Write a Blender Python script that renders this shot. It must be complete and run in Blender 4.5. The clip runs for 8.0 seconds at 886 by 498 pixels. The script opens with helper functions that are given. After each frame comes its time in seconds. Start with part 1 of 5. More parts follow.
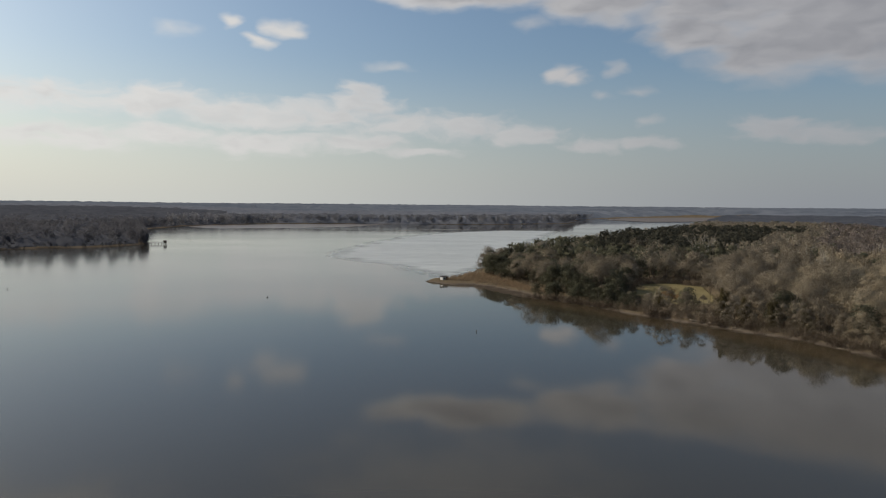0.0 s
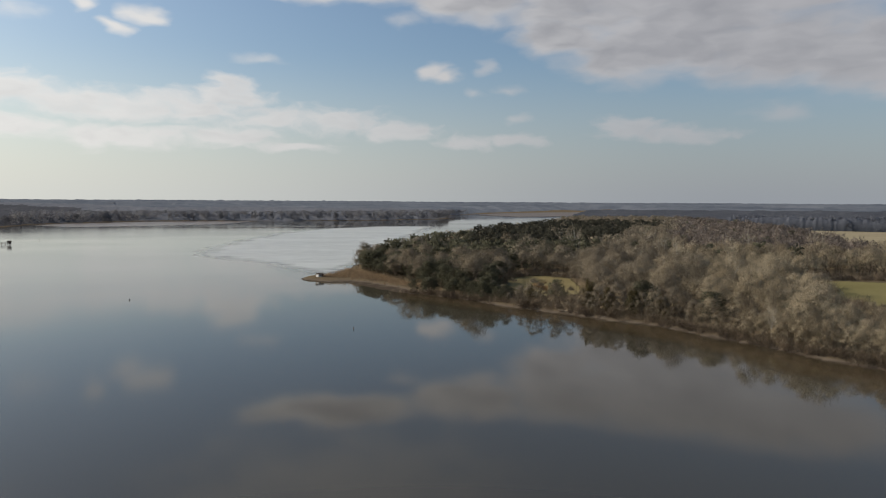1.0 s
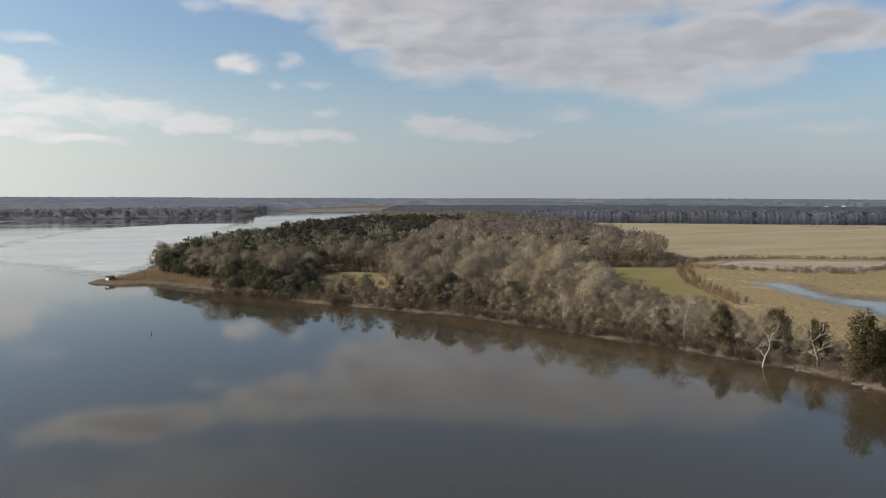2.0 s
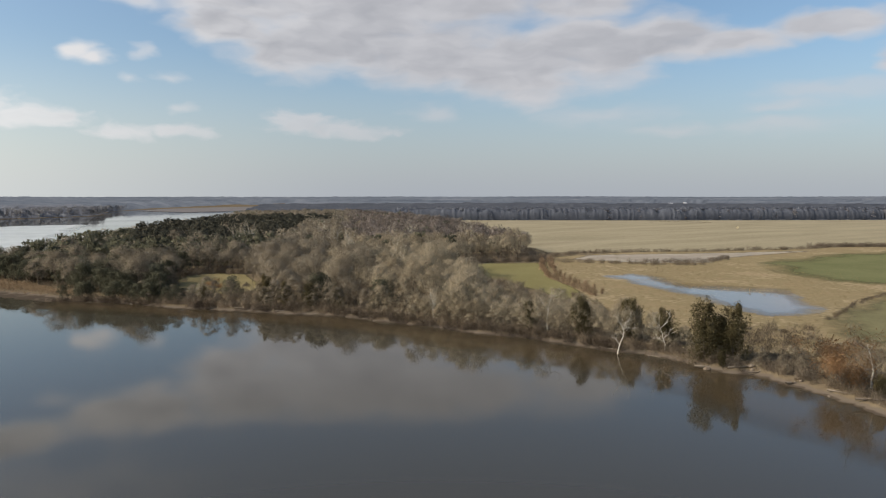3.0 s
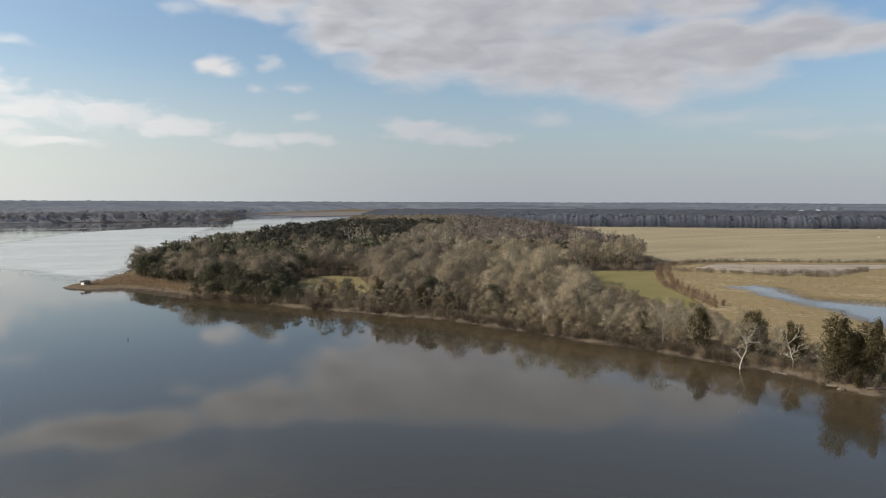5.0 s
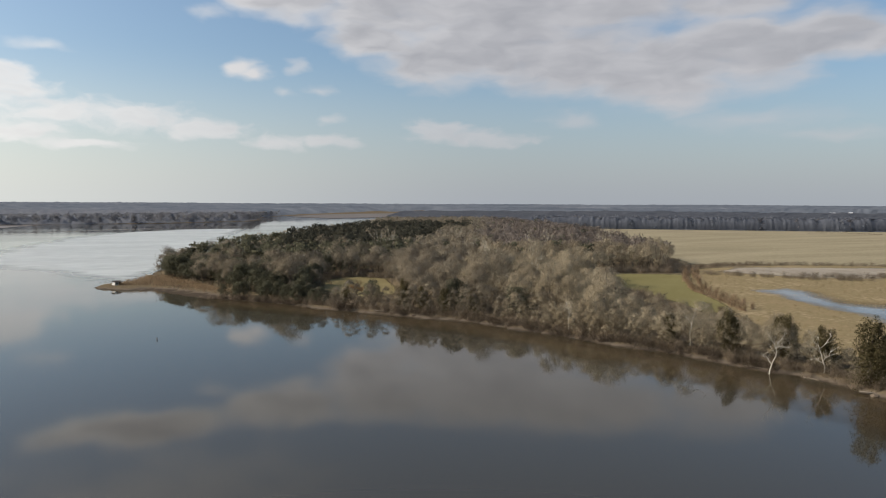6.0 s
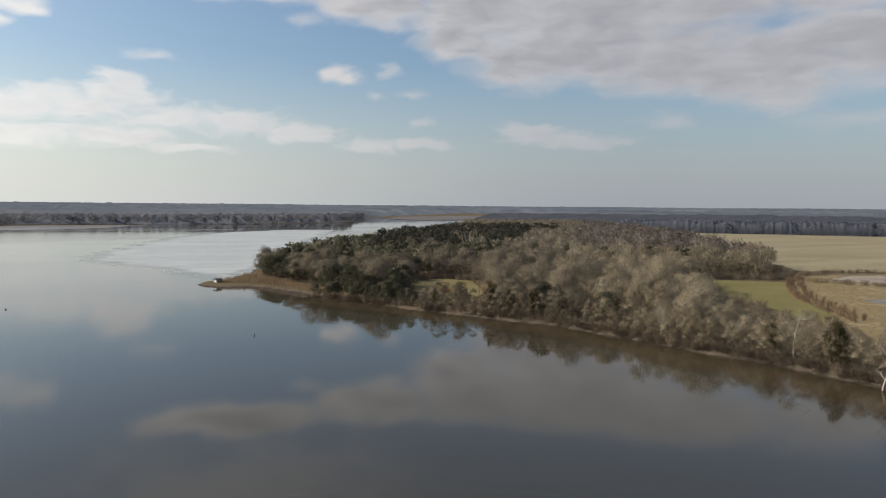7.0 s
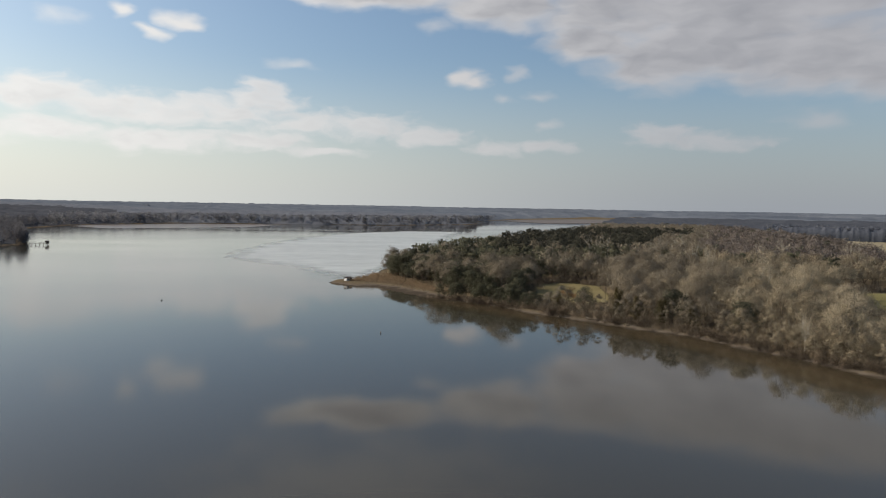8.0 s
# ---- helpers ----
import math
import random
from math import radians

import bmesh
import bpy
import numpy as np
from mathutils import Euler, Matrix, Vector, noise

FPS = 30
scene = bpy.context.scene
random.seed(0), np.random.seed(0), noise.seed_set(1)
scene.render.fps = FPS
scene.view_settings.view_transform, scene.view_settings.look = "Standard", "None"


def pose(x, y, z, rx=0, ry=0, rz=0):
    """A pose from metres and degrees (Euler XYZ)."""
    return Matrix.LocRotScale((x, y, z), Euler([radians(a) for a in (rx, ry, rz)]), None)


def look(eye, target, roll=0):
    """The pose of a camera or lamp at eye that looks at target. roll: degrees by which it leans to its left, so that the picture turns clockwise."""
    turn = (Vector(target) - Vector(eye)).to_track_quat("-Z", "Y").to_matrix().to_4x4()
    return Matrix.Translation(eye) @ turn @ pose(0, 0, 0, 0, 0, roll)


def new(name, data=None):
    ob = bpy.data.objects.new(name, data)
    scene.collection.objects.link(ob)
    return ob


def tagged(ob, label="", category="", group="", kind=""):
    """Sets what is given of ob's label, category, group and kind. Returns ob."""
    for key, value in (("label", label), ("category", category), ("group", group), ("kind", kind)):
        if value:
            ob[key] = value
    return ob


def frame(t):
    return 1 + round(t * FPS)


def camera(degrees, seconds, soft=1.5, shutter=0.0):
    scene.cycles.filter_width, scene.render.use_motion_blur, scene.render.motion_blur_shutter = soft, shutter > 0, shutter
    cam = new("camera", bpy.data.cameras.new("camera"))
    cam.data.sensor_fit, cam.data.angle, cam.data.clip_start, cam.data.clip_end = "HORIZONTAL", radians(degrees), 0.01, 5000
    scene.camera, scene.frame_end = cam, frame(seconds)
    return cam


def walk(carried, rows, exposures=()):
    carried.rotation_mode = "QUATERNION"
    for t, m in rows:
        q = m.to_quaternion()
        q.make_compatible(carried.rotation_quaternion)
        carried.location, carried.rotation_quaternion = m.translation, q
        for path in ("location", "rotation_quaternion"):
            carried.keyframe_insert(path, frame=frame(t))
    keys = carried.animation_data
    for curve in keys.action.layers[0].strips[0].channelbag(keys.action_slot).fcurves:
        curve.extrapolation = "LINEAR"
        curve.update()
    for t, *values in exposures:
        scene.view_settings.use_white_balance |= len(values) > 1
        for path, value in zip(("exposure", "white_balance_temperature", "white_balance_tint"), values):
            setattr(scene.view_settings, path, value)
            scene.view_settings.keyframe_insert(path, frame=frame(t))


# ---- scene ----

from collections import defaultdict

# camera: hovering over the lake, turning where it is
cam = camera(65.0, 8.0, soft=1.12)
EYE = (0.0, 0.0, 40.0)
PATH = [  # seconds, yaw, pitch, roll
    (0.0, 0.0, -3.565, 0.549), (0.2, -0.62, -3.60, 0.57), (0.5, -3.571, -3.668, 0.58), (0.8, -7.25, -3.76, 0.50),
    (1.0, -10.183, -3.822, 0.376), (1.2, -13.32, -3.88, 0.28), (1.5, -18.216, -3.996, 0.123), (1.7, -21.25, -4.04, 0.14),
    (2.0, -25.816, -4.109, 0.162), (2.2, -28.866, -4.158, 0.16), (3.3, -37.204, -4.235, -0.06), (3.5, -37.13, -4.2, 0.0),
    (3.7, -36.3, -4.13, 0.01), (4.0, -33.829, -3.993, 0.031), (4.5, -30.22, -3.843, 0.156), (4.7, -28.907, -3.83, 0.18),
    (5.8, -25.87, -3.655, 0.25), (6.0, -25.365, -3.635, 0.27), (6.2, -22.78, -3.57, 0.36), (6.4, -18.92, -3.49, 0.48),
    (6.5, -18.181, -3.482, 0.5), (7.0, -18.107, -3.49, 0.52), (7.2, -17.58, -3.465, 0.53), (7.5, -13.852, -3.427, 0.588),
    (7.7, -11.14, -3.41, 0.75), (8.0, -7.878, -3.397, 1.028),
]
walk(cam, [(t, pose(*EYE, 90 + pitch, 0, yaw) @ pose(0, 0, 0, 0, 0, roll)) for t, yaw, pitch, roll in PATH],
     exposures=[(0.0, 0.02, 6500, 13), (0.6, 0.08, 6500, 13), (1.5, 0.4, 6500, 13), (2.2, 0.55, 6500, 13), (3.5, 0.67, 6500, 13),
                (4.7, 0.61, 6500, 13), (6.5, 0.48, 6500, 13), (8.0, 0.33, 6500, 13)])

# ---- world: clear winter sky with banks of cumulus ----
SUN_LEFT, SUN_UP = 68.0, 32.0   # degrees left of the first heading, degrees above the horizon
world = bpy.data.worlds.new("sky")
scene.world = world
world.use_nodes = True
wt = world.node_tree
wt.nodes.clear()


def wnode(kind, **set_to):
    n = wt.nodes.new(kind)
    for key, value in set_to.items():
        if key == "operation":
            n.operation = value
        elif key == "ins":
            for i, v in value.items():
                if isinstance(v, bpy.types.NodeSocket):
                    wt.links.new(v, n.inputs[i])
                else:
                    n.inputs[i].default_value = v
    return n


def wmath(op, a, b=0.0, c=0.0):
    return wnode("ShaderNodeMath", operation=op, ins={0: a, 1: b, 2: c}).outputs[0]


def wvec(op, a, b):
    return wnode("ShaderNodeVectorMath", operation=op, ins={0: a, 1: b})


def wsmooth(x, lo, hi, out_lo=0.0, out_hi=1.0):
    n = wnode("ShaderNodeMapRange", ins={0: x, 1: lo, 2: hi, 3: out_lo, 4: out_hi})
    n.interpolation_type = "SMOOTHSTEP"
    return n.outputs[0]


def wmix(f, a, b):
    n = wnode("ShaderNodeMix")
    n.data_type = "RGBA"
    for i, v in ((0, f), (6, a), (7, b)):
        if isinstance(v, bpy.types.NodeSocket):
            wt.links.new(v, n.inputs[i])
        else:
            n.inputs[i].default_value = v
    return n.outputs[2]


SKY_STRENGTH = 0.085
sky = wnode("ShaderNodeTexSky")
sky.sky_type = "NISHITA"
sky.sun_disc = False
sky.sun_elevation, sky.sun_rotation = radians(SUN_UP), radians(-SUN_LEFT)
sky.air_density, sky.dust_density, sky.ozone_density = 1.0, 2.2, 1.2
way = wnode("ShaderNodeTexCoord").outputs["Generated"]
xyz = wnode("ShaderNodeSeparateXYZ", ins={0: way})
across = wmath("MULTIPLY", wmath("ARCTAN2", xyz.outputs[0], xyz.outputs[1]), 57.2958)
above = wmath("MULTIPLY", wmath("ARCSINE", xyz.outputs[2]), 57.2958)
flat = wnode("ShaderNodeCombineXYZ", ins={0: across, 1: above, 2: 0.0}).outputs[0]


def wnoise(vec, stretch, scale, detail=5.0, rough=0.55):
    v = wvec("MULTIPLY", vec, (1.0, stretch, 1.0)).outputs[0]
    n = wnode("ShaderNodeTexNoise", ins={"Vector": v, "Scale": scale, "Detail": detail, "Roughness": rough})
    return n


drift = wnoise(flat, 2.0, 0.3, 3.0, 0.45)
shift = wvec("MULTIPLY", wvec("SUBTRACT", drift.outputs["Color"], (0.5, 0.5, 0.5)).outputs[0], (4.2, 1.5, 0.0)).outputs[0]
bent = wvec("ADD", flat, shift).outputs[0]
# clouds: degrees across, degrees up, half width, half height
BIG_BANK = [(1.5, 16.7, 9, 1.2), (12, 16.0, 6, 1.7), (19.5, 13.0, 4.2, 1.5), (24.5, 11.4, 4.6, 2.2), (22, 15.2, 8, 2.4), (30, 13.2, 8, 3.6), (36, 11.4, 7, 3.2),
            (42, 10.6, 7.5, 3.2), (48, 11.6, 7.5, 3.0), (54, 11.9, 5.5, 1.9), (58.5, 11.5, 4, 1.1), (34, 15.8, 15, 2.4), (47, 15.0, 5, 1.5), (65.5, 12.1, 4.5, 1.1),
            (70.8, 9.4, 3, 1.3)]
LOW_BANK = [(-34, 23.5, 12, 4), (-30, 7.6, 5, 1.2), (-22.5, 7.6, 5, 1.2), (-16, 7.1, 6, 1.2), (-10.5, 7.0, 5, 1.2), (-6.6, 9.0, 1.8, 0.9), (-6.8, 8.0, 3.2, 1.0), (-2.6, 6.7, 4.2, 1.0),
            (2.4, 6.4, 3.8, 1.2), (6.6, 5.8, 3.4, 0.8), (-28, 4.8, 6, 0.9), (-22, 5.3, 4.5, 0.9), (-15, 4.9, 6, 0.9), (-7, 5.1, 5, 0.8), (-2, 4.4, 3.4, 0.5), (24.8, 5.9, 3.2, 1.0),
            (28.2, 5.4, 4.2, 0.6), (12, 4.9, 2.6, 0.6), (15.8, 5.0, 2.2, 0.5)]
FAINT = [(36, 6.9, 2.2, 0.7), (49.5, 6.3, 5, 0.9), (62.5, 6.7, 3.2, 0.6), (62, 5.4, 4.4, 0.7), (55, 5.2, 4, 0.5), (13.2, 10.6, 0.7, 0.5), (12.8, 8.8, 1.1, 0.5), (15.7, 8.9, 1.3, 0.4), (16.2, 6.7, 0.9, 0.4),
         (-20.8, 13.0, 1.5, 0.6), (7.1, 14.5, 1.4, 0.6), (-4.5, 10.9, 1.8, 0.4), (66, 7.6, 5, 0.8), (2, 22.5, 14, 4)]
SMALL = [(9.3, 10.6, 1.5, 0.9), (10.3, 10.1, 1.5, 0.6), (-17, 13.8, 1.3, 0.7), (-12.6, 13.5, 2.0, 0.85), (-14.9, 12.6, 1.3, 0.6)]


def bank(rows, vec):
    top = None
    for ca, ce, hw, hh in rows:
        off = wvec("SUBTRACT", vec, (ca, ce, 0.0)).outputs[0]
        size = wnode("ShaderNodeVectorMath", operation="LENGTH", ins={0: wvec("MULTIPLY", off, (1 / hw, 1 / hh, 0.0)).outputs[0]}).outputs["Value"]
        one = wmath("SUBTRACT", 1.0, size)
        if top is None:
            top = one
        else:
            n = wnode("ShaderNodeMath", operation="SMOOTH_MAX", ins={0: top, 1: one, 2: 0.25})
            top = n.outputs[0]
    return top


def billow(vec):
    """Soft lumps and streaks at two sizes, about -1 to 1."""
    lump = wnoise(vec, 2.3, 0.19, 2.5, 0.42).outputs["Fac"]
    streak = wnoise(vec, 3.4, 0.42, 2.5, 0.45).outputs["Fac"]
    return wmath("ADD", wmath("MULTIPLY", wmath("SUBTRACT", lump, 0.5), 2.2), wmath("MULTIPLY", wmath("SUBTRACT", streak, 0.5), 0.8))


curl = billow(bent)
sunny_side = billow(wvec("ADD", bent, (-1.1, 0.55, 0.0)).outputs[0])
face = wmath("SUBTRACT", curl, sunny_side)        # positive where a lump turns to the sun
mass = bank(BIG_BANK, bent)
heavy = wmath("ADD", wmath("MULTIPLY", wmath("MINIMUM", mass, 0.55), 1.5), wmath("MULTIPLY", curl, 0.55))
low = bank(LOW_BANK, bent)
puff = wmath("SUBTRACT", wnoise(bent, 2.4, 0.5, 5.0, 0.52).outputs["Fac"], 0.5)
light = wmath("ADD", wmath("MULTIPLY", wmath("MINIMUM", low, 0.6), 1.2), wmath("MULTIPLY_ADD", curl, 0.5, wmath("MULTIPLY", puff, 1.6)))
small = wmath("ADD", wmath("MULTIPLY", bank(SMALL, bent), 1.0), wmath("MULTIPLY", curl, 0.4))
faint = wmath("ADD", bank(FAINT, bent), wmath("MULTIPLY", curl, 0.7))
sunward = wsmooth(across, 36.0, -34.0)
veil = wmath("MULTIPLY", wsmooth(light, -0.35, 0.8), wmath("MULTIPLY_ADD", sunward, 0.25, 0.68))
veil = wmath("MAXIMUM", veil, wmath("MULTIPLY", wsmooth(small, -0.1, 0.85), 0.95))
veil = wmath("MAXIMUM", veil, wmath("MULTIPLY", wsmooth(faint, -0.5, 1.0), 0.5))
cover = wmath("MAXIMUM", wmath("MULTIPLY", wsmooth(heavy, -0.42, 0.72), 0.95), veil)
cloud_lit = wmix(sunward, (4.5, 4.55, 4.65, 1), (8.4, 8.4, 8.0, 1))
thick = wsmooth(wmath("SUBTRACT", heavy, wmath("MULTIPLY", face, 0.9)), -0.1, 1.7)
under = wmath("MULTIPLY", wsmooth(wmath("SUBTRACT", light, wmath("MULTIPLY", face, 1.2)), 0.3, 1.3), 0.16)
cloud = wmix(wmath("MAXIMUM", thick, under), cloud_lit, (2.95, 3.03, 3.22, 1))
haze = wmath("MULTIPLY", wsmooth(above, 12.5, -1.0), 0.8)
clear = wvec("MULTIPLY", sky.outputs[0], (0.94, 1.06, 1.09)).outputs[0]
hazed = wmix(haze, clear, wmix(sunward, (3.55, 3.9, 4.25, 1), (8.0, 8.35, 7.8, 1)))
thin = wmath("MULTIPLY", cover, wsmooth(above, 0.5, 4.5))
back = wnode("ShaderNodeBackground", ins={0: wmix(thin, hazed, cloud), 1: SKY_STRENGTH})
wt.links.new(back.outputs[0], wnode("ShaderNodeOutputWorld").inputs[0])

sun_data = bpy.data.lights.new("sun", "SUN")
sun_data.energy, sun_data.angle, sun_data.color = 3.4, radians(0.6), (1.0, 0.89, 0.73)
sun = new("sun", sun_data)
sl, su = radians(SUN_LEFT), radians(SUN_UP)
sun.matrix_world = look((-math.sin(sl) * math.cos(su) * 500, math.cos(sl) * math.cos(su) * 500, math.sin(su) * 500), (0, 0, 0))

# ---- materials ----


def mat(name, dark, pale, scale=1.0, fine_scale=14.0, rough=0.85, bump=0.3, spread=0.25, stretch=(1, 1, 1), metal=0.0, depth=0.1):
    """Two scales of noise between two colours, with relief and a small shift from object to object."""
    m = bpy.data.materials.new(name)
    m.use_nodes = True
    t = m.node_tree
    b = t.nodes["Principled BSDF"]
    co = t.nodes.new("ShaderNodeTexCoord")
    mp = t.nodes.new("ShaderNodeMapping")
    mp.inputs["Scale"].default_value = stretch
    t.links.new(co.outputs["Object"], mp.inputs[0])
    n1, n2 = t.nodes.new("ShaderNodeTexNoise"), t.nodes.new("ShaderNodeTexNoise")
    for n, s in ((n1, scale), (n2, fine_scale)):
        n.inputs["Scale"].default_value, n.inputs["Detail"].default_value = s, 5.0
        t.links.new(mp.outputs[0], n.inputs["Vector"])
    add = t.nodes.new("ShaderNodeMath")
    add.operation = "MULTIPLY_ADD"
    add.inputs[1].default_value = 0.5
    half = t.nodes.new("ShaderNodeMath")
    half.operation = "MULTIPLY"
    half.inputs[1].default_value = 0.5
    t.links.new(n1.outputs[0], half.inputs[0])
    t.links.new(n2.outputs[0], add.inputs[0])
    t.links.new(half.outputs[0], add.inputs[2])
    info = t.nodes.new("ShaderNodeObjectInfo")
    vary = t.nodes.new("ShaderNodeMath")
    vary.operation = "MULTIPLY_ADD"
    vary.inputs[1].default_value = spread
    tone = t.nodes.new("ShaderNodeAttribute")
    tone.attribute_name = "tone"
    both = t.nodes.new("ShaderNodeMath")
    t.links.new(info.outputs["Random"], both.inputs[0])
    t.links.new(tone.outputs["Fac"], both.inputs[1])
    t.links.new(both.outputs[0], vary.inputs[0])
    t.links.new(add.outputs[0], vary.inputs[2])
    ramp = t.nodes.new("ShaderNodeMapRange")
    for i, v in ((1, 0.3 + spread * 0.5), (2, 0.7 + spread * 0.5)):
        ramp.inputs[i].default_value = v
    t.links.new(vary.outputs[0], ramp.inputs[0])
    mix = t.nodes.new("ShaderNodeMix")
    mix.data_type = "RGBA"
    t.links.new(ramp.outputs[0], mix.inputs[0])
    mix.inputs[6].default_value, mix.inputs[7].default_value = (*dark, 1), (*pale, 1)
    t.links.new(mix.outputs[2], b.inputs["Base Color"])
    b.inputs["Roughness"].default_value, b.inputs["Metallic"].default_value = rough, metal
    b.inputs["Specular IOR Level"].default_value = 0.0 if rough > 0.82 else 0.3
    if bump:
        bp = t.nodes.new("ShaderNodeBump")
        bp.inputs["Strength"].default_value, bp.inputs["Distance"].default_value = bump, depth
        t.links.new(n2.outputs[0], bp.inputs["Height"])
        t.links.new(bp.outputs[0], b.inputs["Normal"])
    return m


